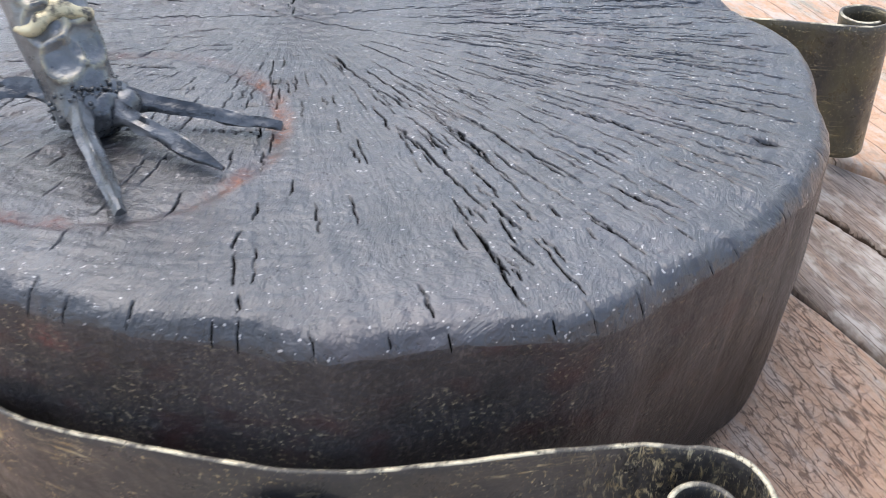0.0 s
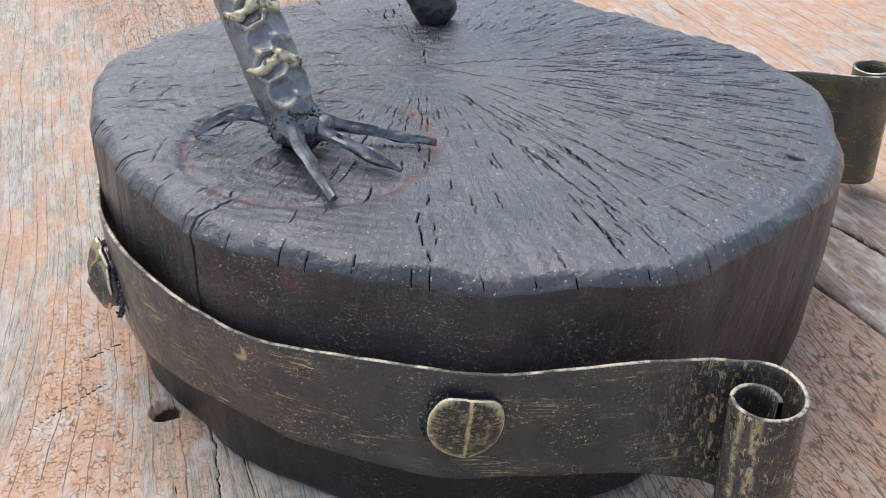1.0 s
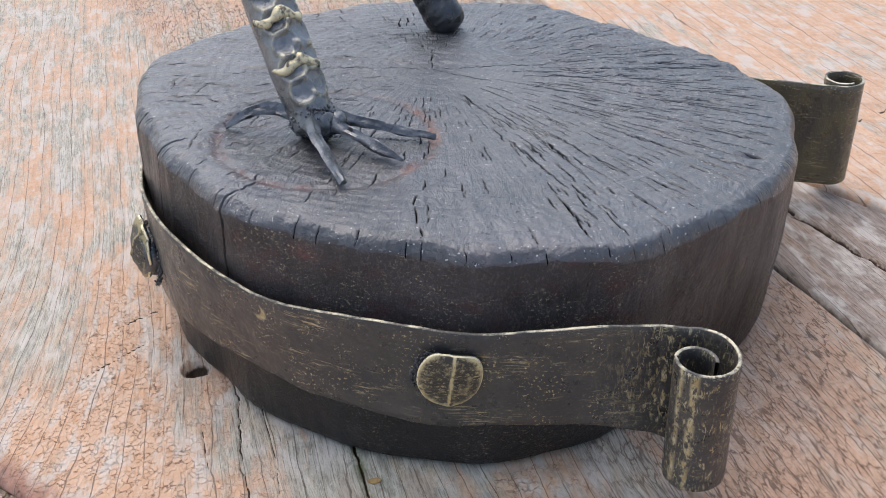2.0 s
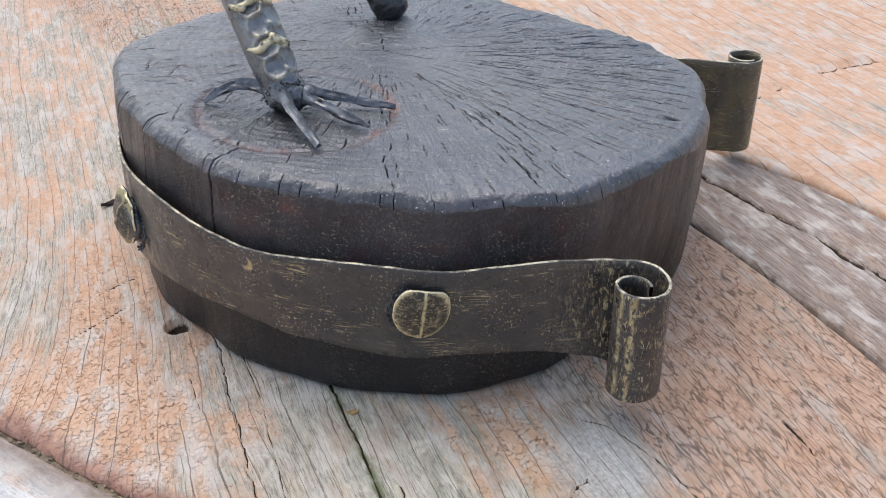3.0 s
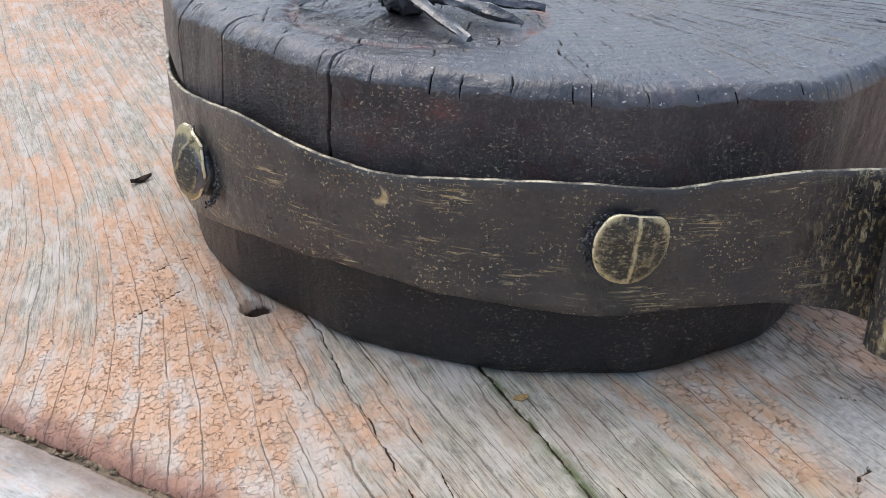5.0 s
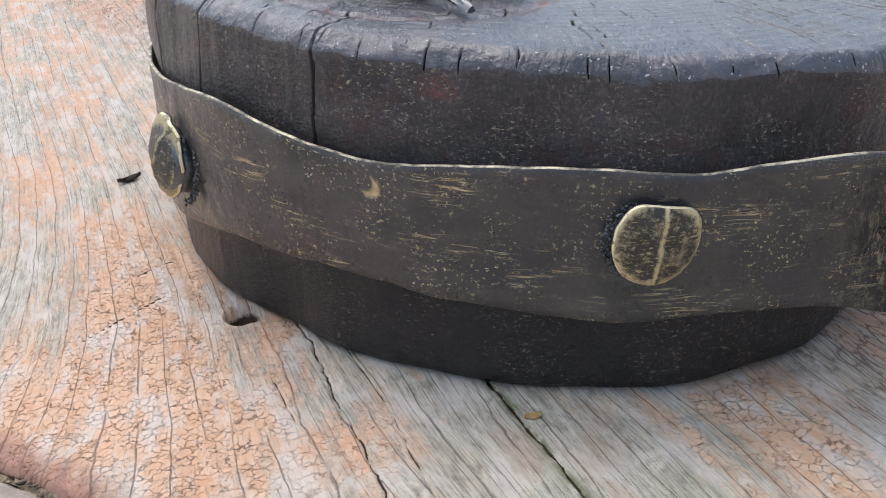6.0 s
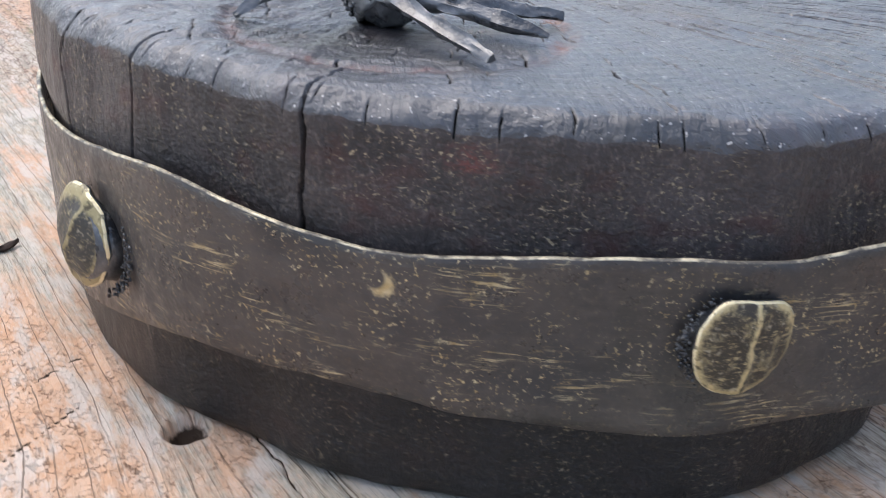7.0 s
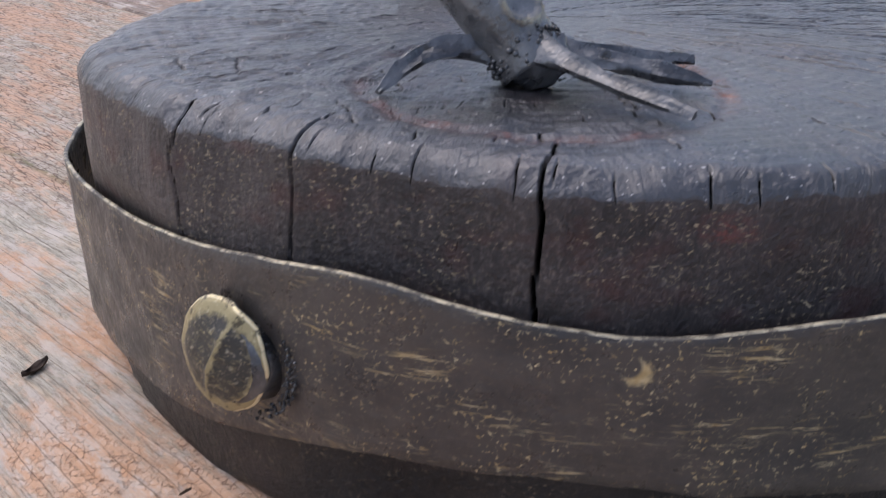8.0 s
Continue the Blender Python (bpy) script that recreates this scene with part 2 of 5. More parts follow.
def rubbed_iron(name, much=1.0, uvmap="sheet", worn=(0.74, 0.64, 0.40)):
    """Dark lacquered iron, dry-brushed with brass colour."""
    m = Nodes(name)
    p = m.map(m.uv(uvmap), (1, 1, 1))
    o = m.coords()
    streak = m.noise(m.map(p, (95, 1250, 1), (0, 0, 0), (0, 0, 0.12)), 1.0, 6, 0.70, 0.6)
    place = m.noise(m.map(p, (0.8, 1.9, 1), (0.37, 0.11, 0)), 44, 4, 0.6)
    speck = m.noise(p, 800, 4, 0.70)
    seg = m.xyz(p)[0]
    end = m.ramp(seg, [(0.080, 1.0), (0.104, 0.0)])
    tube = m.ramp(seg, [(0.064, 1.0), (0.070, 0.0)])
    rest = m.math("SUBTRACT", 1.0, end)
    dashes = m.noise(m.map(p, (430, 720, 1), (4, 2, 0), (0, 0, -0.45)), 1.0, 6, 0.74, 0.7)
    s = m.math("MULTIPLY", m.math("MAXIMUM", m.ramp(streak, [(0.54, 0.0), (0.60, 1.0)]), m.ramp(dashes, [(0.60, 0.0), (0.66, 1.0)])), m.math("MULTIPLY", m.ramp(place, [(0.53, 0.0), (0.63, 0.9)]), rest))
    d = m.math("MULTIPLY", m.ramp(speck, [(0.58, 0.0), (0.63, 1.0)]), m.ramp(m.noise(p, 70, 4, 0.62), [(0.46, 0.08), (0.60, 1.0)]))
    # one crescent of brass left by a hammer
    dab = m.math("ADD", m.away(o, (-0.0945, 0.1660, 0.0600)), m.math("MULTIPLY", m.math("SUBTRACT", m.noise(o, 420, 4, 0.7), 0.5), 0.004))
    dab = m.math("MULTIPLY", m.ramp(dab, [(0.0022, 1.0), (0.0034, 0.0)]), m.ramp(m.away(o, (-0.0960, 0.1668, 0.0610)), [(0.0022, 0.0), (0.0030, 1.0)]))
    d = m.math("MAXIMUM", d, dab)
    # the near end is rubbed hardest: slanting scrapes before the roll, upright strokes on it
    scr = m.noise(m.map(p, (620, 210, 1), (0, 0, 0), (0, 0, 0.55)), 1.0, 6, 0.74, 0.8)
    up = m.noise(m.map(p, (800, 190, 1)), 1.0, 6, 0.76, 0.5)
    lot = m.noise(m.map(p, (1.3, 0.8, 1), (0.2, 0.6, 0)), 70, 4, 0.65)
    e = m.math("MULTIPLY", m.mix(tube, m.ramp(scr, [(0.52, 0.0), (0.60, 1.0)]), m.math("MAXIMUM", m.ramp(up, [(0.55, 0.0), (0.62, 1.0)]), m.ramp(m.noise(p, 480, 5, 0.75), [(0.60, 0.0), (0.65, 1.0)]))), m.math("MULTIPLY", m.ramp(lot, [(0.36, 0.0), (0.50, 1.0)]), end))
    bars = m.math("MAXIMUM", m.ramp(m.math("ABSOLUTE", m.math("SUBTRACT", seg, 0.0265)), [(0.0003, 0.9), (0.0015, 0.0)]), m.ramp(m.math("ABSOLUTE", m.math("SUBTRACT", seg, 0.0313)), [(0.0006, 1.0), (0.0018, 0.0)]))
    bars = m.math("MULTIPLY", bars, m.ramp(m.noise(m.map(p, (1, 0.4, 1)), 420, 5, 0.72), [(0.46, 0.0), (0.54, 1.0)]))
    gold = m.math("MULTIPLY", m.math("MAXIMUM", m.math("MAXIMUM", s, d), m.math("MAXIMUM", e, bars)), much, True)
    worn = m.mix(m.ramp(m.noise(p, 260, 3), [(0.35, 0.0), (0.65, 1.0)]), (0.46, 0.330, 0.140), worn)
    base = m.mix(m.ramp(m.noise(o, 40, 4), [(0.3, 0.0), (0.7, 1.0)]), (0.030, 0.0282, 0.0270), (0.068, 0.059, 0.0525))
    base = m.mix(m.ramp(m.noise(m.map(p, (1, 5, 1)), 120, 3), [(0.5, 0.0), (0.8, 0.5)]), base, (0.088, 0.074, 0.062))
    base = m.mix(m.ramp(m.noise(p, 170, 5, 0.7), [(0.46, 0.0), (0.66, 0.7)]), base, (0.076, 0.066, 0.058))
    base = m.mix(m.ramp(m.noise(m.map(p, (1, 1, 1), (3, 7, 0)), 55, 4, 0.6), [(0.44, 0.0), (0.60, 0.75)]), base, (0.026, 0.0265, 0.029))
    brown_ = m.math("MULTIPLY", m.ramp(seg, [(FAR_END - 0.05, 0.0), (FAR_END, 1.0)]), m.ramp(m.noise(m.map(p, (1, 0.5, 1)), 75, 4, 0.65), [(0.38, 0.15), (0.62, 0.9)]))
    base = m.mix(brown_, base, (0.150, 0.122, 0.062))
    col = m.mix(gold, base, worn)
    rough = m.mix(gold, m.ramp(m.noise(o, 110, 5, 0.68), [(0.35, 0.22), (0.65, 0.52)]), (0.42, 0.42, 0.42))
    n = m.bump(m.noise(o, 95, 4, 0.6), 0.5, 0.0022)
    n = m.bump(m.noise(o, 420, 4), 0.25, 0.0006, n)
    n = m.bump(streak, 0.15, 0.0005, n)
    return m.done(col, rough, m.math("MULTIPLY", gold, 0.3), n, 0.65, 0.06)


def rubbed_brass(name="rubbed_brass", keep=0.55, tint=(0.46, 0.34, 0.15), under=(0.060, 0.052, 0.042), grain=230, net=False):
    m = Nodes(name)
    p = m.coords()
    a = m.ramp(m.noise(p, grain, 6, 0.70), [(keep - 0.12, 0.0), (keep, 1.0)])
    if net:
        # scrapes across the head, and the low seam down its middle
        x, y, _ = m.xyz(p)
        scrape = m.ramp(m.noise(m.map(p, (0.8, 2.2, 1), (3, 1, 0), (0, 0, 0.3)), 520, 6, 0.74, 0.5), [(0.54, 0.0), (0.64, 0.7)])
        seam = m.math("ABSOLUTE", m.math("SUBTRACT", m.math("SUBTRACT", x, 0.0007), m.math("MULTIPLY", y, 0.15)))
        seam = m.math("ADD", seam, m.math("MULTIPLY", m.math("SUBTRACT", m.noise(p, 500, 4, 0.7), 0.5), 0.0022))
        a = m.math("MAXIMUM", m.math("MAXIMUM", m.math("MULTIPLY", a, 0.45), scrape), m.ramp(seam, [(0.0002, 0.9), (0.0008, 0.0)]))
        edge = m.math("ADD", m.away(m.map(p, (1, 1, 0)), (0, 0, 0)), m.math("MULTIPLY", m.math("SUBTRACT", m.noise(p, 420, 4, 0.7), 0.5), 0.004))
        a = m.math("MAXIMUM", a, m.ramp(edge, [(0.0094, 0.0), (0.0108, 0.95)]))
    col = m.mix(a, under, tint)
    col = m.mix(m.ramp(m.noise(p, 900, 2), [(0.58, 0), (0.75, 0.5)]), col, (0.62, 0.54, 0.38))
    col = m.mix(m.ramp(m.noise(m.map(p, (1, 1, 0.3), (2, 2, 2)), 420, 4, 0.7), [(0.36, 0.8), (0.44, 0.0)]), col, (0.03, 0.026, 0.02))
    n = m.bump(m.noise(p, 500, 4), 0.4, 0.0006)
    return m.done(col, 0.45, m.math("MULTIPLY", a, 0.4), n, 0.5)


def forged_steel(name, tone=(0.10, 0.105, 0.11), dark=(0.028, 0.03, 0.032)):
    m = Nodes(name)
    p = m.coords()
    a = m.noise(p, 110, 4, 0.6)
    col = m.mix(m.ramp(a, [(0.35, 0.0), (0.65, 1.0)]), dark, tone)
    col = m.mix(m.ramp(m.noise(p, 900, 3, 0.6), [(0.62, 0.0), (0.75, 0.7)]), col, (0.24, 0.24, 0.23))
    if name == "forged_steel_leg":
        cream = m.math("MULTIPLY", m.attr("proud"), m.ramp(m.noise(p, 300, 4, 0.7), [(0.40, 0.0), (0.58, 0.9)]))
        col = m.mix(cream, col, (0.50, 0.44, 0.29))
    n = m.bump(m.noise(p, 260, 4, 0.6), 0.5, 0.0011)
    n = m.bump(m.noise(p, 900, 3), 0.3, 0.0004, n)
    return m.done(col, m.ramp(a, [(0.3, 0.20), (0.7, 0.38)]), 0.5, n, 1.0)


def weathered_board(name, paint, bare, cover, shift=(0, 0, 0), pitch=0.0072, rim=False, knot=False, joint=False, keep=0.36, stain=0.85, craze=1.0):
    """Sun-bleached timber with what is left of an old crackled paint."""
    m = Nodes(name)
    p = m.map(m.uv("grain"), (1, 1, 1), shift)
    streak = m.noise(m.map(p, (16, 300, 1)), 1.0, 5, 0.66, 0.6)
    fibre = m.noise(m.map(p, (110, 1500, 1)), 1.0, 5, 0.70, 0.5)
    broad = m.noise(m.map(p, (0.5, 1.0, 1)), 26, 5, 0.64, 0.3)
    blot = m.noise(m.map(p, (0.5, 1.2, 1)), 170, 6, 0.75, 0.5)
    grit = m.noise(p, 900, 4, 0.7)
    open_ = m.lines(p, pitch, 0.9, 0.027, keep, 1.7, 26.0)
    hair = m.math("MAXIMUM", m.lines(p, pitch * 0.34, 1.2, 0.055, keep + 0.10, 4.3, 60.0), m.math("MULTIPLY", m.lines(p, pitch * 0.16, 1.2, 0.085, keep + 0.14, 8.1, 130.0), 0.55))
    # bare wood: cream and grey streaks, stained brown, cool and greenish in places
    wood = m.mix(m.ramp(streak, [(0.30, 0.0), (0.68, 1.0)]), bare[0], bare[1])
    tint = m.noise(m.map(p, (0.35, 1.3, 1), (3, 1, 0)), 62, 5, 0.66, 0.3)
    wood = m.mix(m.ramp(tint, [(0.50, 0.0), (0.62, stain)]), wood, tuple(c * k for c, k in zip(bare[1], (0.95, 0.83, 0.72))))
    wood = m.mix(m.ramp(tint, [(0.36, stain), (0.46, 0.0)]), wood, tuple(c * k for c, k in zip(bare[1], (0.68, 0.69, 0.64))))
    wood = m.mix(m.ramp(fibre, [(0.48, 0.0), (0.64, 0.85)]), wood, bare[2])
    wood = m.mix(m.ramp(blot, [(0.52, 0.0), (0.66, 0.6)]), wood, tuple(min(1, c * 1.22) for c in bare[1]))
    wood = m.mix(m.ramp(m.noise(m.map(p, (0.4, 1.0, 1), (7, 3, 0)), 330, 5, 0.72), [(0.53, 0.0), (0.66, 0.75)]), wood, tuple(c * 0.58 for c in bare[0]))
    # paint that crazed into flakes; each flake has its own tone, some are gone
    q = m.shift(m.shift(m.map(p, (440, 380, 1)), (1.5, 1.5, 0.0), 1.1, 2), (0.5, 0.5, 0.0), 5.0, 3)
    tone = m.cell_tone(q, 1.0)
    seam = m.cells(q, 1.0)
    hue = m.mix(m.ramp(m.noise(p, 70, 5, 0.65), [(0.35, 0.0), (0.65, 1.0)]), paint[0], paint[1])
    hue = m.mix(m.math("MULTIPLY", tone, 0.30), hue, paint[2])
    hue = m.mix(m.ramp(m.noise(m.map(p, (0.5, 1.2, 1), (1, 8, 0)), 240, 6, 0.74), [(0.50, 0.0), (0.66, 0.55)]), hue, (0.66, 0.54, 0.45))
    left = m.math("ADD", broad, m.math("MULTIPLY", blot, 0.30))
    left = m.math("ADD", left, m.math("MULTIPLY", tone, 0.06))
    strip = m.noise(m.map(p, (9, 210, 1), (4, 6, 0)), 1.0, 3, 0.55, 0.3)
    left = m.math("ADD", left, m.math("MULTIPLY", m.math("SUBTRACT", strip, 0.5), 0.42))
    left = m.math("ADD", left, m.math("MULTIPLY", grit, 0.05))
    if rim:
        left = m.math("SUBTRACT", left, m.math("MULTIPLY", m.attr("wear"), 0.20))
    mask = m.ramp(left, [(cover - 0.05, 0.0), (cover + 0.13, 1.0)])
    rag = m.math("ADD", seam, m.math("MULTIPLY", m.math("SUBTRACT", grit, 0.5), 0.12))
    line = m.ramp(rag, [(0.008, 1.0), (0.052, 0.0)])
    some = m.ramp(m.noise(p, 190, 4, 0.6), [(0.43, 0.0), (0.56, 1.0)])
    line = m.math("MULTIPLY", m.math("MULTIPLY", line, some), m.math("MULTIPLY", m.math("MAXIMUM", mask, 0.12), craze))
    if rim:
        # the weather side is crazed most
        worn_ = m.math("MULTIPLY_ADD", m.xyz(p)[0], 7.0, True)
        worn_.node.inputs[2].default_value = 2.9
        line = m.math("MULTIPLY", line, m.math("MAXIMUM", worn_, 0.3))
    col = m.mix(mask, wood, hue)
    col = m.mix(m.math("MULTIPLY", line, 0.8), col, (0.20, 0.105, 0.062))
    # grey bloom over the paint
    bloom = m.ramp(m.noise(m.map(p, (0.5, 1.1, 1), (5, 2, 0)), 85, 4, 0.64), [(0.50, 0.0), (0.62, 0.72)])
    col = m.mix(bloom, col, m.mix(fibre, (0.48, 0.425, 0.365), (0.70, 0.645, 0.58)))
    if rim:
        e = m.math("ADD", m.attr("rim"), m.math("MULTIPLY", m.noise(p, 70, 5, 0.65), 0.026))
        near = m.ramp(e, [(0.016, 1.0), (0.027, 0.0)])
        col = m.mix(m.math("MULTIPLY", near, 0.88), col, m.mix(m.ramp(blot, [(0.35, 0.0), (0.65, 1.0)]), (0.20, 0.092, 0.066), (0.37, 0.195, 0.140)))
        moss = m.math("MULTIPLY", m.attr("moss"), m.ramp(m.noise(p, 160, 5, 0.68), [(0.36, 0.0), (0.54, 0.9)]))
        col = m.mix(moss, col, (0.095, 0.125, 0.040))
    if knot:
        # greyed by damp
        alga = m.math("MULTIPLY", m.attr("damp"), m.ramp(m.noise(m.map(p, (0.4, 1.2, 1), (2, 9, 0)), 60, 5, 0.68), [(0.32, 0.25), (0.58, 1.0)]))
        col = m.mix(alga, col, m.mix(1.0, col, (0.94, 0.98, 0.95), "MULTIPLY"))
        # rust-brown water stains in the bare wood
        wet = m.noise(m.map(p, (0.45, 1.1, 1), (6, 4, 0)), 58, 6, 0.72, 0.4)
        wet = m.math("MULTIPLY", m.ramp(wet, [(0.53, 0.0), (0.66, 0.60)]), m.math("ADD", m.math("MULTIPLY", m.attr("damp"), 0.8), 0.15))
        col = m.mix(wet, col, m.mix(fibre, (0.43, 0.315, 0.232), (0.27, 0.185, 0.130)))
    if joint:
        e = m.math("ADD", m.attr("rim"), m.math("MULTIPLY", m.noise(p, 70, 5, 0.65), 0.018))
        col = m.mix(m.ramp(e, [(0.013, 0.9), (0.024, 0.0)]), col, m.mix(m.ramp(blot, [(0.35, 0.0), (0.65, 1.0)]), (0.18, 0.135, 0.105), (0.36, 0.285, 0.23)))
    if knot:
        k = m.math("ADD", m.attr("knot"), m.math("MULTIPLY", m.math("SUBTRACT", m.noise(p, 190, 6, 0.72), 0.5), 0.016))
        mott = m.ramp(m.noise(p, 420, 5, 0.74), [(0.35, 0.0), (0.65, 1.0)])
        far_ = m.math("ADD", m.attr("bleach"), m.math("MULTIPLY", m.math("SUBTRACT", m.noise(m.map(p, (0.5, 1.2, 1)), 120, 6, 0.74), 0.5), 0.030))
        col = m.mix(m.ramp(far_, [(0.010, 0.88), (0.024, 0.0)]), col, m.mix(mott, (0.29, 0.282, 0.250), (0.58, 0.570, 0.525)))
        col = m.mix(m.ramp(k, [(0.008, 0.7), (0.014, 0.0)]), col, m.mix(mott, (0.36, 0.345, 0.32), (0.58, 0.56, 0.53)))
        col = m.mix(m.ramp(k, [(0.0050, 0.75), (0.0095, 0.0)]), col, m.mix(mott, (0.22, 0.135, 0.105), (0.44, 0.300, 0.235)))
    if rim:
        # the sheltered side kept thick paint, split along the grain
        kept = m.attr("ridge")
        col = m.mix(m.math("MULTIPLY", kept, m.math("ADD", m.math("MULTIPLY", mask, 0.55), 0.22)), col, m.mix(m.ramp(blot, [(0.35, 0.0), (0.65, 1.0)]), (0.46, 0.272, 0.170), (0.60, 0.405, 0.285)))
        long_ = m.shift(m.shift(m.map(p, (95, 400, 1)), (1.2, 1.2, 0.0), 0.9, 2), (0.5, 0.5, 0.0), 4.0, 4)
        split = m.math("MULTIPLY", m.ramp(m.cells(long_, 1.0), [(0.020, 1.0), (0.070, 0.0)]), m.ramp(m.noise(p, 120, 4, 0.65), [(0.38, 0.0), (0.48, 1.0)]))
        split = m.math("MULTIPLY", split, kept)
        col = m.mix(m.math("MULTIPLY", split, 0.95), col, (0.115, 0.066, 0.046))
        line = m.math("MAXIMUM", line, split)
    thin = m.math("MULTIPLY", hair, m.math("SUBTRACT", 0.56, m.math("MULTIPLY", mask, 0.44)))
    col = m.mix(thin, col, tuple(c * 0.40 for c in bare[2]))
    col = m.mix(m.math("MULTIPLY", open_, 0.72), col, (0.130, 0.085, 0.058))
    gap = m.ramp(m.math("ADD", m.attr("crackd"), m.math("MULTIPLY", m.math("SUBTRACT", m.noise(p, 520, 4, 0.7), 0.5), 0.13)), [(0.17, 1.0), (0.21, 0.0)])
    col = m.mix(gap, col, (0.040, 0.024, 0.014))
    n = m.bump(streak, 0.3, 0.0009)
    n = m.bump(fibre, 0.4, 0.0004, n)
    n = m.bump(m.math("MULTIPLY", mask, m.ramp(seam, [(0.0, 0.0), (0.10, 1.0)])), 0.22, 0.0005, n)
    n = m.bump(m.math("MULTIPLY", mask, tone), 0.4, 0.0006, n)
    n = m.bump(m.math("SUBTRACT", 1.0, m.math("MAXIMUM", line, m.math("MAXIMUM", open_, thin))), 0.6, 0.0009, n)
    n = m.bump(m.math("ADD", grit, blot), 0.35, 0.0005, n)
    return m.done(col, m.ramp(blot, [(0.3, 0.62), (0.7, 0.85)]), 0.0, n, 0.3)


def plain(name, colour, rough, scale=60.0, vary=0.35, bump=0.0006):
    m = Nodes(name)
    p = m.coords()
    a = m.noise(p, scale, 4, 0.6)
    col = m.mix(m.ramp(a, [(0.3, 0.0), (0.7, 1.0)]), tuple(c * (1 - vary) for c in colour), tuple(min(1, c * (1 + vary)) for c in colour))
    return m.done(col, rough, 0.0, m.bump(m.noise(p, scale * 4, 4), 0.4, bump), 0.3)


MAT_TOP = blackened_end_grain()
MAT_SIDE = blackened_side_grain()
MAT_BAND = rubbed_iron("rubbed_iron_band", 0.9)
MAT_EDGE = rubbed_brass("rubbed_brass_edge", 0.57, (0.62, 0.55, 0.39), (0.10, 0.088, 0.070), 95)
MAT_RIVET = rubbed_brass("rubbed_brass_rivet", 0.65, (0.62, 0.500, 0.265), (0.042, 0.034, 0.024), 260, True)
MAT_RIVET_DARK = rubbed_brass("dark_rivet", 0.70, (0.38, 0.32, 0.17), (0.040, 0.037, 0.031), 300, True)
MAT_RIM = rubbed_brass("rubbed_brass_rim", 0.44, (0.80, 0.70, 0.44), (0.10, 0.08, 0.05), 420)
MAT_SCALE = rubbed_brass("rubbed_cream_scale", 0.50, (0.66, 0.575, 0.365))
MAT_WELD = forged_steel("weld_beads", (0.14, 0.145, 0.15), (0.018, 0.019, 0.021))
MAT_LEG = forged_steel("forged_steel_leg", (0.230, 0.235, 0.235), (0.085, 0.088, 0.092))
MAT_TOE = forged_steel("forged_steel_toe", (0.190, 0.195, 0.200), (0.052, 0.055, 0.060))
MAT_KNOB = forged_steel("forged_steel_knob", (0.06, 0.062, 0.064), (0.02, 0.02, 0.022))
ORANGE = ((0.55, 0.310, 0.175), (0.61, 0.395, 0.260), (0.65, 0.480, 0.360))
GREY = ((0.345, 0.312, 0.253), (0.555, 0.514, 0.428), (0.19, 0.165, 0.127))
BROWN = ((0.22, 0.165, 0.130), (0.42, 0.340, 0.285), (0.15, 0.115, 0.095))
PALE = ((0.45, 0.440, 0.415), (0.66, 0.655, 0.630), (0.33, 0.310, 0.275))
MAT_MAIN = weathered_board("painted_board", ORANGE, GREY, 0.68, (0, 0, 0), 0.0078, True, True)
MAT_BROWN = weathered_board("bare_brown_board", ORANGE, BROWN, 0.93, (0.7, 0.3, 0), 0.0085)
MAT_FAR = weathered_board("painted_far_board", ORANGE, GREY, 0.56, (1.7, 0.9, 0), 0.0110, craze=0.3)
MAT_PALE = weathered_board("pale_board", ORANGE, PALE, 0.69, (2.9, 1.3, 0), 0.0140, joint=True, keep=0.54, stain=0.6, craze=0.4)
MAT_LOW = weathered_board("grey_brown_board", ORANGE, BROWN, 0.74, (4.1, 2.2, 0), 0.0100, keep=0.50)
MAT_LEAF = plain("dry_leaf", (0.44, 0.29, 0.12), 0.7, 300)
MAT_CHIP = plain("dark_bark", (0.05, 0.035, 0.028), 0.8, 300)
MAT_FLAKE_BLUE = plain("pale_blue_paint", (0.33, 0.355, 0.355), 0.8, 300, 0.35)
MAT_FLAKE_BROWN = plain("brown_paint", (0.23, 0.13, 0.095), 0.6, 200, 0.25)
MAT_DIRT = plain("earth_and_moss", (0.19, 0.145, 0.095), 0.9, 300, 0.6)
MAT_UNDER = plain("grey_timber", (0.26, 0.22, 0.19), 0.8, 40)
MAT_WALL = plain("added_wall_grey", (0.34, 0.325, 0.305), 0.85, 9, 0.2, 0.002)
MAT_GROUND = plain("pale_gravel", (0.40, 0.375, 0.335), 0.9, 6, 0.3, 0.004)


# ---------------------------------------------------------------- mesh helpers
def lattice(ix, iy, seed):
    h = (ix.astype(np.int64) * 374761393 + iy.astype(np.int64) * 668265263 + seed * 1442695041) & 0x7FFFFFFF
    h = ((h ^ (h >> 13)) * 1274126177) & 0x7FFFFFFF
    return ((h ^ (h >> 16)) & 0xFFFF) / 65535.0


def vnoise(x, y, seed=0):
    """Smooth value noise, 0 to 1."""
    x, y = np.broadcast_arrays(np.asarray(x, float), np.asarray(y, float))
    ix, iy = np.floor(x), np.floor(y)
    fx, fy = x - ix, y - iy
    fx, fy = fx * fx * (3 - 2 * fx), fy * fy * (3 - 2 * fy)
    a, b = lattice(ix, iy, seed), lattice(ix + 1, iy, seed)
    c, d = lattice(ix, iy + 1, seed), lattice(ix + 1, iy + 1, seed)
    return (a + (b - a) * fx) * (1 - fy) + (c + (d - c) * fx) * fy


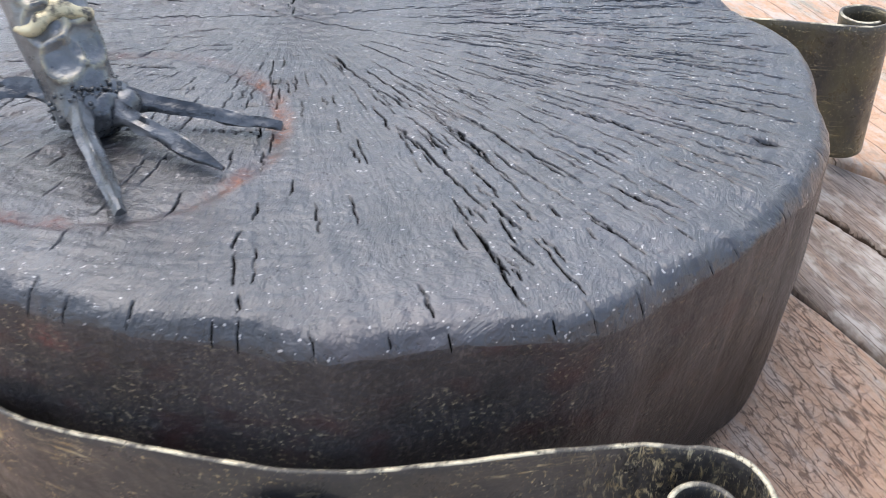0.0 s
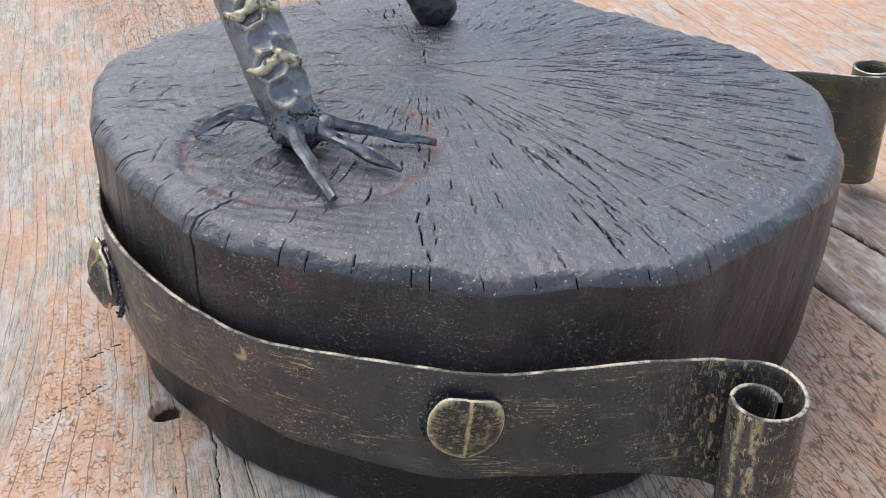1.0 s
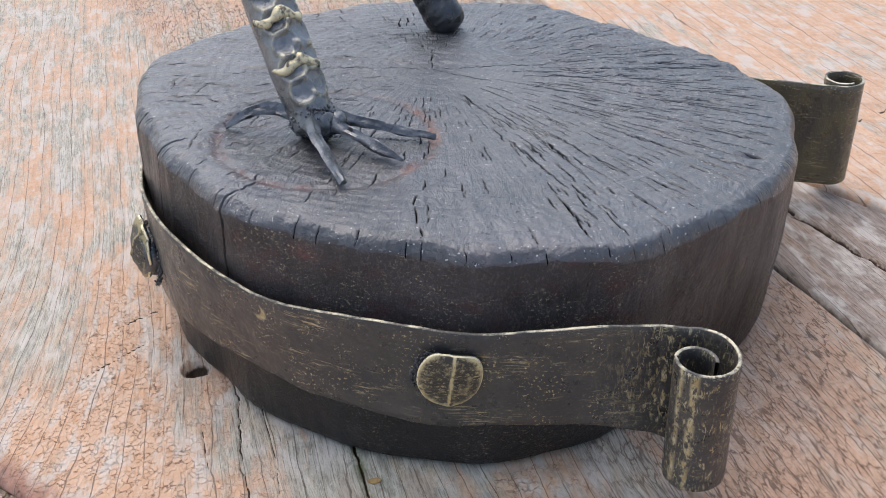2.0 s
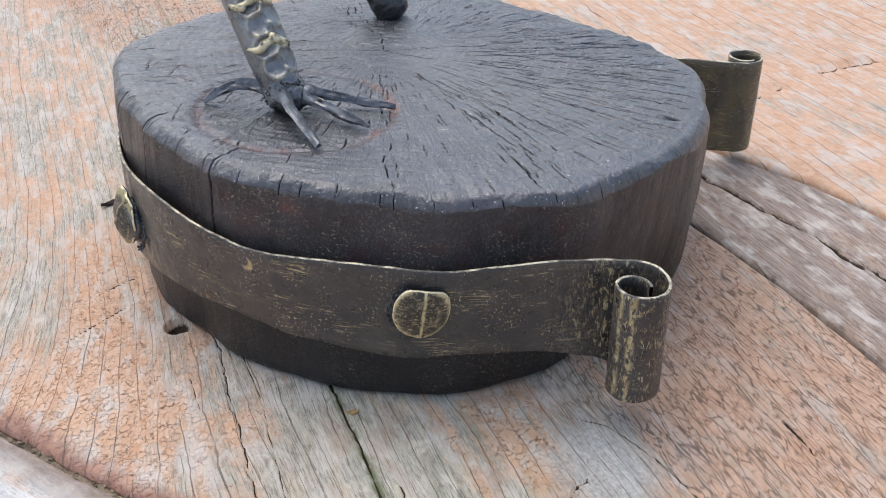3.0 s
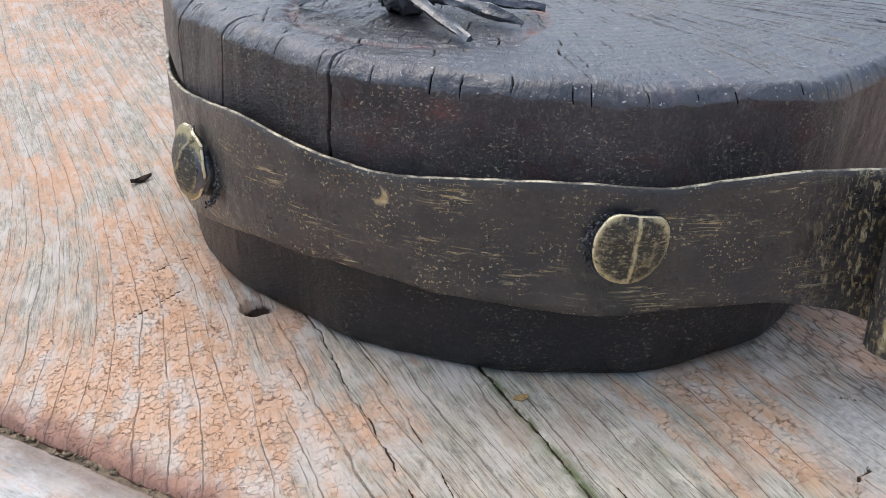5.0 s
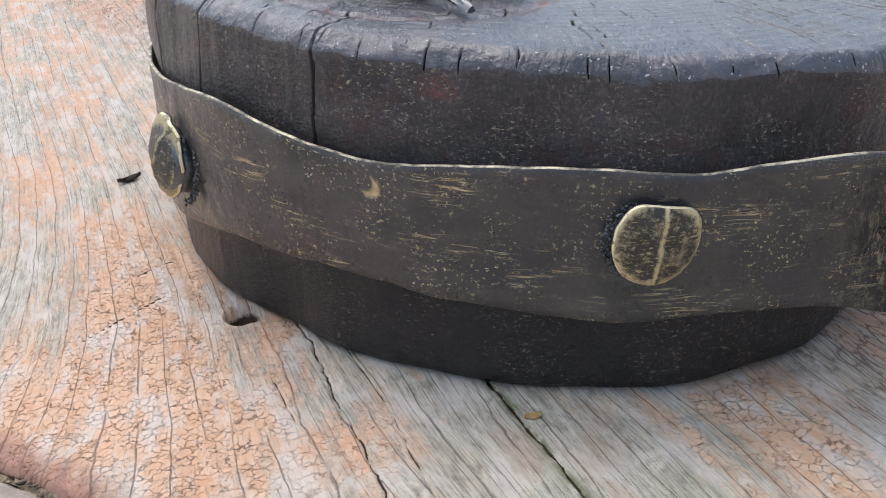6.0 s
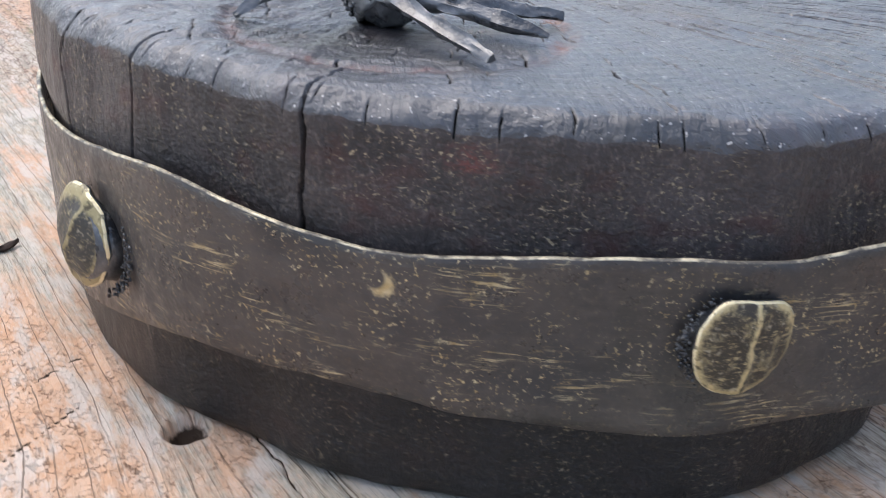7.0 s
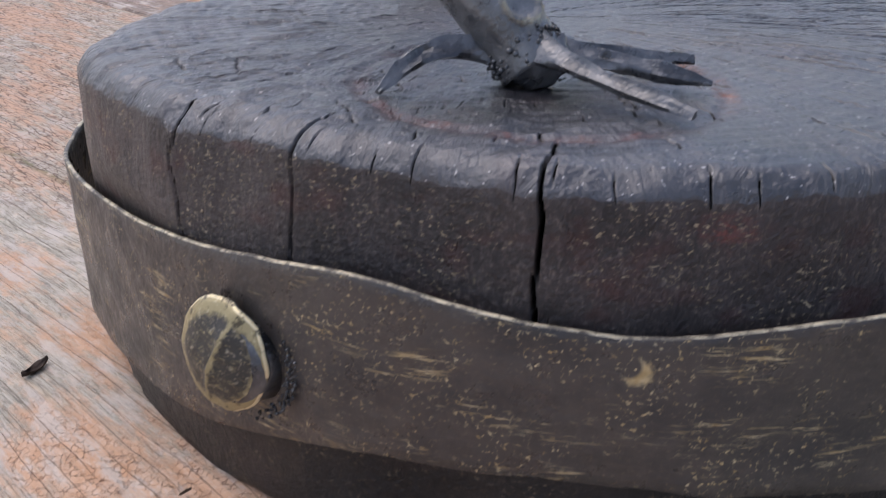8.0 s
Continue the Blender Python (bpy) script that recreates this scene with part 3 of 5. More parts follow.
def fbm(x, y, seed=0, octaves=3):
    out, amp, tot = 0.0, 1.0, 0.0
    for k in range(octaves):
        out = out + amp * vnoise(x * 2 ** k, y * 2 ** k, seed + 17 * k)
        tot += amp
        amp *= 0.5
    return out / tot


def grid_faces(rows, cols, wrap=False):
    """Quads of a grid of rows x cols points; wrap joins the last column to the first."""
    r = np.arange(rows - 1)[:, None]
    c = np.arange(cols if wrap else cols - 1)[None, :]
    d = (c + 1) % cols
    return np.stack([r * cols + c, r * cols + d, (r + 1) * cols + d, (r + 1) * cols + c], -1).reshape(-1, 4)


def sheet(name, verts, quads, mats, index=None, uvs=None, uvname="sheet", attrs=None, place=(0, 0, 0), turn=0.0, parent=None, smooth=True):
    """A mesh object from arrays of points and four-cornered faces."""
    me = bpy.data.meshes.new(name)
    verts, quads = np.asarray(verts, np.float32), np.asarray(quads, np.int32)
    n = len(quads)
    me.vertices.add(len(verts))
    me.vertices.foreach_set("co", verts.ravel())
    me.loops.add(n * 4)
    me.loops.foreach_set("vertex_index", quads.ravel())
    me.polygons.add(n)
    me.polygons.foreach_set("loop_start", np.arange(n, dtype=np.int32) * 4)
    for mt in mats:
        me.materials.append(mt)
    if index is not None:
        me.polygons.foreach_set("material_index", np.asarray(index, np.int32))
    me.polygons.foreach_set("use_smooth", np.full(n, smooth))
    me.update(calc_edges=True)
    if uvs is not None:
        layer = me.uv_layers.new(name=uvname)
        layer.data.foreach_set("uv", np.asarray(uvs, np.float32)[quads.ravel()].ravel())
    for key, vals in (attrs or {}).items():
        me.attributes.new(key, "FLOAT", "POINT").data.foreach_set("value", np.asarray(vals, np.float32))
    me.validate()
    ob = new(name, me)
    ob.location = place
    ob.rotation_euler[2] = turn
    if parent:
        ob.parent = parent
    return ob


def part(name, bm, material, parent=None, label=""):
    me = bpy.data.meshes.new(name)
    bmesh.ops.recalc_face_normals(bm, faces=bm.faces[:])
    bm.to_mesh(me)
    bm.free()
    for mt in material if isinstance(material, (list, tuple)) else [material]:
        me.materials.append(mt)
    for f in me.polygons:
        f.use_smooth = True
    ob = new(name, me)
    if parent:
        ob.parent = parent
    return tagged(ob, label)


def ctrl(points, count):
    """A smooth run through a few points: Catmull-Rom, any number of columns."""
    p = np.asarray(points, float)
    q = np.vstack([2 * p[0] - p[1], p, 2 * p[-1] - p[-2]])
    out = []
    for s in np.linspace(0, len(p) - 1, count):
        i = min(int(s), len(p) - 2)
        f = s - i
        a, b, c, d = q[i], q[i + 1], q[i + 2], q[i + 3]
        out.append(0.5 * (2 * b + (c - a) * f + (2 * a - 5 * b + 4 * c - d) * f ** 2 + (3 * b - a - 3 * c + d) * f ** 3))
    return np.array(out)


# ---------------------------------------------------------------- the stump
# radius in millimetres of the rim and of the foot, every 7.5 degrees from -180
RIM = (132, 127.5, 122.5, 118.5, 116.3, 114.7, 114.2, 113.9, 112.6, 111.5, 110.5, 111.2, 112.8, 116.2, 118.3, 121.2,
       124.2, 127.7, 128.2, 130.2, 134.4, 138.2, 140.2, 142.5, 145, 149.5, 151, 150, 149.5, 147, 142.6, 143,
       145.5, 149.5, 150, 145.5, 142.9, 140.5, 139.3, 138.5, 137.5, 136.5, 137.5, 140.5, 143, 144, 143.3, 139.7)
FOOT = (136.5, 131, 126.8, 122.8, 119, 115.5, 114.2, 114.2, 114.4, 114.4, 114.9, 115.8, 117.5, 119.4, 120, 119.8,
        119.3, 118.2, 116.6, 118.5, 123, 130.5, 134.5, 138, 141.5, 145, 146, 145, 144, 142, 139, 139,
        141, 144, 145, 141, 139, 137, 136, 135.5, 135, 135, 136, 139, 142, 143.5, 143, 141.5)


def top_z(x, y):
    """Height of the sawn top, which falls away to one side."""
    return 0.0925 - 0.05 * x - 0.02 * y - 0.15 * np.maximum(0, 0.8 * x + 0.6 * y) ** 2


# plan of the band and the height of its upper and lower edge, from the near roll round the stump to the far roll
BAND = [
    (0.0440, 0.1485, 0.0690, 0.0218), (0.0220, 0.1455, 0.0704, 0.0278), (0.0006, 0.1434, 0.0697, 0.0292), (-0.0155, 0.1436, 0.0680, 0.0285),
    (-0.0299, 0.1437, 0.0697, 0.0275), (-0.0479, 0.1477, 0.0701, 0.0285), (-0.0780, 0.1577, 0.0686, 0.0305), (-0.0927, 0.1655, 0.0672, 0.0322),
    (-0.1066, 0.1748, 0.0680, 0.0328), (-0.1219, 0.1861, 0.0710, 0.0325), (-0.1362, 0.1999, 0.0742, 0.0320), (-0.1495, 0.2210, 0.0718, 0.0265),
    (-0.1612, 0.2460, 0.0682, 0.0200), (-0.1690, 0.2720, 0.0655, 0.0165), (-0.1752, 0.3060, 0.0625, 0.0150), (-0.1750, 0.3420, 0.0610, 0.0145),
    (-0.1530, 0.3880, 0.0600, 0.0140), (-0.0930, 0.4170, 0.0600, 0.0140), (-0.0330, 0.4220, 0.0600, 0.0140), (0.0220, 0.4170, 0.0605, 0.0135),
    (0.0640, 0.3920, 0.0610, 0.0130), (0.0950, 0.3680, 0.0628, 0.0110), (0.1300, 0.3530, 0.0640, 0.0098), (0.1550, 0.3470, 0.0640, 0.0098),
]


def around(table, th):
    """Radius in metres at an angle: a smooth closed run through the table."""
    p = np.asarray(table, float) / 1000
    n = len(p)
    u = (np.asarray(th, float) + np.pi) / (2 * np.pi) % 1 * n
    k = np.floor(u).astype(int)
    f = u - k
    a, b, c, d = p[(k - 1) % n], p[k % n], p[(k + 1) % n], p[(k + 2) % n]
    return 0.5 * (2 * b + (c - a) * f + (2 * a - 5 * b + 4 * c - d) * f ** 2 + (3 * b - a - 3 * c + d) * f ** 3)


def dent(px, py, depth, far, cracks):
    """Adds to depth the cuts of narrow cracks: (x, y, angle, length, half width, depth, wriggle)."""
    for k, (x, y, a, length, w, deep, wr) in enumerate(cracks):
        ca, sa = math.cos(a), math.sin(a)
        near = np.nonzero((np.abs(px - x - ca * length / 2) < length * 0.6 + 0.004) & (np.abs(py - y - sa * length / 2) < length * 0.6 + 0.004))[0]
        if not len(near):
            continue
        dx, dy = px[near] - x, py[near] - y
        s = (dx * ca + dy * sa) / length
        d = -dx * sa + dy * ca
        d = d - wr * (vnoise(s * length * 520, 0 * s + k * 3.7, 5) - 0.5) * 2
        run = np.clip(1 - np.abs(2 * s - 1) ** 3, 0, 1) * ((s > 0) & (s < 1))
        broken = 0.45 + 0.55 * (vnoise(s * length * 300, 0 * s + k * 1.3, 9) > 0.27)
        ww = w * (0.50 + 0.50 * run)
        cut = deep * np.sqrt(run) * broken * np.clip(1 - (d / ww) ** 2, 0, 1)
        depth[near] = np.maximum(depth[near], cut)
        hole = np.where((s > 0) & (s < 1) & (broken > 0.6), np.abs(d) / ww / 4, 1.0)
        far[near] = np.minimum(far[near], hole)
    return depth


def stump():
    rnd = random.Random(4)
    na, nr, nz = 3600, 165, 40
    # the outline, then spread evenly as seen from the pith, so that the cracks run along the grid
    th = np.linspace(0, 2 * np.pi, 8000, endpoint=False)
    r = around(RIM, th)
    way = np.unwrap(np.arctan2(r * np.sin(th) - PITH[1], r * np.cos(th) - PITH[0]))
    even = np.linspace(way[0], way[0] + 2 * np.pi, na, endpoint=False)
    th = np.interp(even, np.r_[way, way[0] + 2 * np.pi], np.r_[th, 2 * np.pi])
    tw = ((th - np.pi / 2) % (2 * np.pi)) / (2 * np.pi)
    rim, foot = around(RIM, th), around(FOOT, th)
    # chopped facets and uneven chamfer
    facet = 0.0022 * (np.abs(((tw * 15 + 0.9 * vnoise(tw * 9, 0, 3)) % 1) - 0.5) * 2 - 0.5)
    rim = rim + facet + 0.0016 * (fbm(tw * 70, 0 * tw, 21) - 0.5)
    foot = foot + 0.6 * facet + 0.002 * (fbm(tw * 25, 0 * tw, 8) - 0.5)
    cham = 0.0026 + 0.0046 * fbm(tw * 26, 0 * tw + 2, 31) + 0.0026 * (fbm(tw * 75, 0 * tw, 4) - 0.5)
    lip = 0.0030 + 0.0052 * fbm(tw * 22, 0 * tw, 12)
    # top, from the pith to the inner edge of the chamfer
    f = (np.linspace(0.006, 1, nr)[:, None]) ** 0.9
    ex, ey = (rim - lip) * np.cos(th), (rim - lip) * np.sin(th)
    X, Y = PITH[0] + f * (ex - PITH[0]), PITH[1] + f * (ey - PITH[1])
    Z = top_z(X, Y) + 0.0016 * (fbm(X * 30 + 9, Y * 30 + 5, 2) - 0.5) - 0.0010 * np.clip((f - 0.9) / 0.1, 0, 1) ** 2
    # chamfer: a chopped bevel with a rounded shoulder
    fc = np.linspace(0, 1, 8)[1:, None]
    Rc = (rim - lip)[None, :] + lip[None, :] * fc ** 0.85
    Zc = Z[-1][None, :] - cham[None, :] * (0.35 * fc + 0.65 * fc ** 2.2)
    Zc = Zc + 0.0007 * (fbm(tw[None, :] * 260, fc * 3, 17) - 0.5)
    # side
    fz = np.linspace(0, 1, nz)[1:, None] ** 1.05
    z0 = Zc[-1][None, :]
    Zs = z0 * (1 - fz)
    Rs = rim[None, :] * (1 - fz) + foot[None, :] * fz
    Rs = Rs + 0.0012 * np.sin(fz * np.pi) - 0.0030 * np.clip((fz - 0.95) / 0.05, 0, 1) ** 2
    Rs = Rs + 0.0005 * (fbm(tw[None, :] * 160, fz * 2.2, 41) - 0.5) + 0.0016 * (fbm(tw[None, :] * 40, fz * 5, 42) - 0.5) * np.minimum(1, fz * 6)
    Rs = Rs - 0.0009 * np.clip(1 - fz / 0.02, 0, 1)
    bx, by = ctrl(BAND, 400)[:, 0] - STUMP[0], ctrl(BAND, 400)[:, 1] - STUMP[1]
    hug = (np.arctan2(by, bx) > -1.31) & (np.arctan2(by, bx) < 0.9)
    ba, br = np.arctan2(by, bx)[~hug] % (2 * np.pi), np.hypot(bx, by)[~hug]
    order = np.argsort(ba)
    inner = np.interp(th, ba[order], br[order]) - 0.0034
    inner = np.where((th > ba.min()) & (th < ba.max()), inner, 9.0)
    Rs = np.where(fz > 0.12, np.minimum(Rs, inner[None, :] + 0.004 * np.clip((0.35 - fz) / 0.23, 0, 1)), Rs)
    AX = np.vstack([X, Rc * np.cos(th), Rs * np.cos(th)])
    AY = np.vstack([Y, Rc * np.sin(th), Rs * np.sin(th)])
    AZ = np.vstack([Z, Zc, Zs])
    px, py, pz = AX.ravel(), AY.ravel(), AZ.ravel()
    upper = np.arange(len(pz)) < (nr + 7) * na
    # drying cracks that run out from the pith
    cracks = []

    def ray(a, r0, length, w, deep, wr):
        a = radians(a)
        cracks.append((PITH[0] + r0 * math.cos(a), PITH[1] + r0 * math.sin(a), a + rnd.uniform(-0.11, 0.11), length, w, deep, wr))

    def rows(count, a0, a1, r0, dash, gap, often, w, deep):
        """Broken cracks in rows that run out from the pith and drift a little."""
        for i in range(count):
            a = a0 + (a1 - a0) * (i + rnd.uniform(0.1, 0.9)) / count
            at = rnd.uniform(*r0)
            while at < 0.26:
                length = rnd.uniform(*dash)
                if rnd.random() < often:
                    ray(a, at, length, rnd.uniform(*w) * (0.55 + 2.2 * at), rnd.uniform(*deep), 0.0006)
                at += length + rnd.uniform(*gap)
                a += rnd.gauss(0, 0.7)

    rows(56, -66, 20, (0.028, 0.080), (0.008, 0.024), (0.001, 0.006), 0.68, (0.00032, 0.00054), (0.0014, 0.0026))
    rows(34, -66, 14, (0.055, 0.100), (0.004, 0.012), (0.002, 0.008), 0.62, (0.00028, 0.00048), (0.0012, 0.0022))
    rows(15, -62, 10, (0.035, 0.075), (0.016, 0.040), (0.004, 0.020), 0.62, (0.00042, 0.00062), (0.0018, 0.0030))
    rows(22, -106, -62, (0.030, 0.060), (0.005, 0.015), (0.006, 0.022), 0.48, (0.00028, 0.00046), (0.0014, 0.0026))
    rows(34, 16, 75, (0.035, 0.080), (0.005, 0.016), (0.003, 0.012), 0.55, (0.00032, 0.00050), (0.0009, 0.0016))
    rows(26, 75, 150, (0.020, 0.050), (0.004, 0.012), (0.006, 0.022), 0.45, (0.00028, 0.00046), (0.0008, 0.0014))
    rows(18, -160, -106, (0.030, 0.060), (0.003, 0.009), (0.008, 0.024), 0.45, (0.00026, 0.00044), (0.0010, 0.0020))
    # most stop short of the rim
    edge = []
    for x, y, a, length, w, deep, wr in cracks:
        ex_, ey_ = x + length * math.cos(a), y + length * math.sin(a)
        room = float(around(RIM, math.atan2(ey_, ex_))) - math.hypot(ex_, ey_)
        if room > 0.005 or (room > -0.004 and rnd.random() < 0.06):
            edge.append((x, y, a, length, w, deep, wr))
    cracks[:] = edge
    # short checks across the grain on the side of the foot
    for _ in range(110):
        x, y = rnd.uniform(-0.128, -0.01), rnd.uniform(-0.06, 0.11)
        cracks.append((x, y, rnd.choice((0.0, 0.05, 0.1, 3.1, 1.5)) + rnd.uniform(-0.15, 0.15), rnd.uniform(0.005, 0.020), rnd.uniform(0.00020, 0.00036), rnd.uniform(0.0005, 0.0011), 0.0006))
    # notches in the front rim
    for k in range(24):
        t_ = radians(-170 + 155 * (k + rnd.uniform(0.0, 1.0)) / 24)
        r_ = float(around(RIM, t_))
        length = rnd.uniform(0.0015, 0.0065)
        cracks.append(((r_ - length) * math.cos(t_), (r_ - length) * math.sin(t_), t_, length * 1.2, rnd.uniform(0.00014, 0.00030), rnd.uniform(0.0007, 0.0016), 0.0004))
    # cracks that open from the pith itself
    for a, length in ((92, 0.022), (186, 0.055), (-22, 0.030), (150, 0.020), (12, 0.045)):
        cracks.append((PITH[0], PITH[1], radians(a), length, 0.00036, 0.0012, 0.0012))
    depth = np.zeros(len(px))
    idx = np.nonzero(upper)[0]
    split = np.ones(len(px))
    apart = np.ones(len(idx))
    depth[idx] = dent(px[idx], py[idx], np.zeros(len(idx)), apart, cracks)
    split[idx] = apart
    # low ridges of the end grain
    ang = np.arctan2(py - PITH[1], px - PITH[0])
    rad = np.hypot(px - PITH[0], py - PITH[1])
    flow = (fbm(ang * 26 + 40, rad * 28, 61) - 0.5) * np.clip((rad - 0.012) / 0.07, 0, 1)
    rings = np.sin(rad * 2 * np.pi / 0.0042 + 5 * fbm(px * 30, py * 30, 7)) * 0.00008
    west = np.clip((-0.030 - px) / 0.04, 0, 1) + np.clip((py - 0.02) / 0.05, 0, 1)
    scaly = (fbm(px * 70, py * 230, 63) - 0.5) * np.clip(west, 0, 1)
    pz = pz + np.where(upper, 0.0010 * flow + 0.0017 * scaly + rings, 0)
    # the scored ring round the foot, and the hollow inside it
    dr = np.hypot(px - RING[0], py - RING[1]) - RING_R - 0.003 * (fbm(ang * 3 + 7, 0 * ang, 77) - 0.5)
    pz = pz - np.where(upper, 0.0007 * np.exp(-(dr / 0.0016) ** 2), 0)
    pz = pz - np.where(upper, depth, 0)
    # splits that run down the side
    pr = np.hypot(px, py)
    pth = np.arctan2(py, px)
    for a, w, deep, low, back in ((-130.4, 0.0005, 0.0060, 0.052, 0.018), (-156.5, 0.0004, 0.0040, 0.052, 0.012), (-172.0, 0.0004, 0.0016, 0.06, 0.006)):
        wig = 0.0024 * (fbm((pz + pr) * 150, 0 * pz + a, 15, 4) - 0.5) * 2
        arc = ((pth - radians(a) + np.pi) % (2 * np.pi) - np.pi) * pr + wig
        cut = np.clip(1 - (arc / w) ** 2, 0, 1)
        side = np.arange(len(pz)) >= (nr + 5) * na
        k = np.where(side, deep * cut * (pz > low), 0)
        split = np.where(side & (pz > low), np.minimum(split, np.abs(arc) / w / 4), split)
        px, py = px - k * np.cos(pth), py - k * np.sin(pth)
        reach = float(around(RIM, radians(a)))
        on = upper & (pr > reach - back) & ~side
        notch = np.where(on, deep * 0.7 * cut * np.clip((pr - reach + back) / 0.006, 0, 1), 0)
        split = np.where(notch > 0, np.minimum(split, np.abs(arc) / w / 4), split)
        pz = pz - notch
    # the small knot near the rim
    kx, ky = 0.119, -0.0365
    kd = np.hypot((px - kx) / 2.4, (py - ky))
    pz = pz - np.where(upper, 0.0016 * np.exp(-(kd / 0.0018) ** 2), 0)
    rows = AX.shape[0]
    quads = grid_faces(rows, na, True)[:, ::-1]
    # close the middle and the underside with a point each
    verts = np.vstack([np.c_[px, py, pz], [[PITH[0], PITH[1], top_z(*PITH)], [0, 0, 0]]])
    c0, c1 = len(verts) - 2, len(verts) - 1
    i = np.arange(0, na, 2)
    lo = (rows - 1) * na
    cap = np.c_[np.full(na // 2, c0), i, (i + 1) % na, (i + 2) % na]
    capb = np.c_[np.full(na // 2, c1), lo + (i + 2) % na, lo + (i + 1) % na, lo + i]
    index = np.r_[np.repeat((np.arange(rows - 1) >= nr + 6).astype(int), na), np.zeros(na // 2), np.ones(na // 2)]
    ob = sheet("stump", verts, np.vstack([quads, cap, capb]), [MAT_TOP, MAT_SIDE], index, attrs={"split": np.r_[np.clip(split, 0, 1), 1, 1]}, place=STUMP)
    return tagged(ob, "squat round slice of blackened wood with radial drying cracks", "stump")


stump()

# ---------------------------------------------------------------- the iron band
def roll(cx, cy, a0, a1, r0, r1, count, top0, top1, low0, low1):
    """Plan of a rolled-up end: a spiral from a0 to a1 degrees."""
    out = []
    for s in np.linspace(0, 1, count):
        a, r = radians(a0 + (a1 - a0) * s), r0 + (r1 - r0) * s
        out.append((cx + r * math.cos(a), cy + r * math.sin(a), top0 + (top1 - top0) * min(1, s * 2.2), low0 + (low1 - low0) * min(1, s * 3)))
    return np.array(out)


def band():
    body = ctrl(BAND, 520)
    outer = roll(0.0556, 0.1353, 105, -180, 0.0124, 0.0088, 64, 0.0690, 0.0668, 0.0185, 0.0172)
    inner = roll(0.0533, 0.1339, -192, -372, 0.0067, 0.0062, 40, 0.0668, 0.0664, 0.0172, 0.0172)
    near = np.vstack([outer, inner])[::-1]
    far = roll(0.1565, 0.3565, -85, 300, 0.0096, 0.0070, 70, 0.0640, 0.0645, 0.0098, 0.0098)
    run = np.vstack([near, body, far])
    seg = np.r_[0, np.cumsum(np.hypot(*np.diff(run[:, :2], axis=0).T))]
    tx, ty = np.gradient(run[:, 0], seg), np.gradient(run[:, 1], seg)
    ln = np.hypot(tx, ty)
    nx, ny = -ty / ln, tx / ln      # to the left of the way along it: outwards is the other side
    thick = 0.0013
    top = run[:, 2] + 0.0005 * (fbm(seg * 130, 0 * seg, 3) - 0.5)
    low = run[:, 3] + 0.0007 * (fbm(seg * 110, 0 * seg, 6) - 0.5)
    nv = 15
    f = np.linspace(0, 1, nv)[None, :]
    wave = 0.0010 * (fbm(seg[:, None] * 45, f * 2.5, 11) - 0.5)
    b = 0.0003
    # outer face upwards, rounded upper edge, inner face downwards, rounded lower edge
    zo = low[:, None] + b + (top - low - 2 * b)[:, None] * f
    wv = np.c_[wave]
    pts, zs = [], []
    for k in range(nv):
        pts.append(thick / 2 + wv[:, k]); zs.append(zo[:, k])
    pts.append(thick / 2 - b + wv[:, -1]); zs.append(top)
    pts.append(-thick / 2 + b + wv[:, -1]); zs.append(top)
    for k in range(nv - 1, -1, -1):
        pts.append(-thick / 2 + wv[:, k]); zs.append(zo[:, k])
    pts.append(-thick / 2 + b + wv[:, 0]); zs.append(low)
    pts.append(thick / 2 - b + wv[:, 0]); zs.append(low)
    off, zz = np.array(pts).T, np.array(zs).T
    V = np.stack([run[:, :1] + nx[:, None] * off, run[:, 1:2] + ny[:, None] * off, zz], -1)
    n, c = off.shape
    quads = grid_faces(n, c, True)
    col = np.tile(np.arange(c), n - 1)
    index = np.where((col >= nv - 1) & (col <= nv + 1), 1, 0)
    uv = np.stack([np.repeat(seg[:, None], c, 1), zz], -1).reshape(-1, 2)
    ob = sheet("iron_band", V.reshape(-1, 3), quads, [MAT_BAND, MAT_EDGE], index, uv)
    return tagged(ob, "hammered dark iron band with brass-rubbed edges, riveted round the stump", "metal band")


band_ob = band()


def lump(bm, outline, layers, cap_mat, side_mat, ridge=None):
    """A forged head: outline is an angle -> radius function, layers are (scale, height, material)."""
    n = 40
    rings = []
    for s, h in layers:
        rings.append([bm.verts.new((outline(2 * math.pi * k / n) * s * math.cos(2 * math.pi * k / n), outline(2 * math.pi * k / n) * s * math.sin(2 * math.pi * k / n), h + (ridge(outline(2 * math.pi * k / n) * s * math.cos(2 * math.pi * k / n), outline(2 * math.pi * k / n) * s * math.sin(2 * math.pi * k / n)) if ridge else 0))) for k in range(n)])
    for i, (a, b) in enumerate(zip(rings, rings[1:])):
        for k in range(n):
            f = bm.faces.new((a[k], a[(k + 1) % n], b[(k + 1) % n], b[k]))
            f.material_index = side_mat[i]
    mid = bm.verts.new((0, 0, layers[-1][1] + (ridge(0, 0) if ridge else 0)))
    for k in range(n):
        bm.faces.new((rings[-1][k], rings[-1][(k + 1) % n], mid)).material_index = cap_mat
    bmesh.ops.contextual_create(bm, geom=rings[0])


FRONT_HEAD = ((-0.88, 0.50), (-0.50, 0.93), (0.90, 0.72), (1.0, 0.15), (0.82, -0.50), (0.35, -0.95), (-0.30, -1.0), (-0.80, -0.68), (-1.0, -0.10))
SIDE_HEAD = ((-0.95, 0.30), (-0.60, 0.85), (-0.05, 1.02), (0.62, 0.80), (0.98, 0.20), (0.85, -0.52), (0.30, -1.0), (-0.45, -0.88), (-0.90, -0.35))


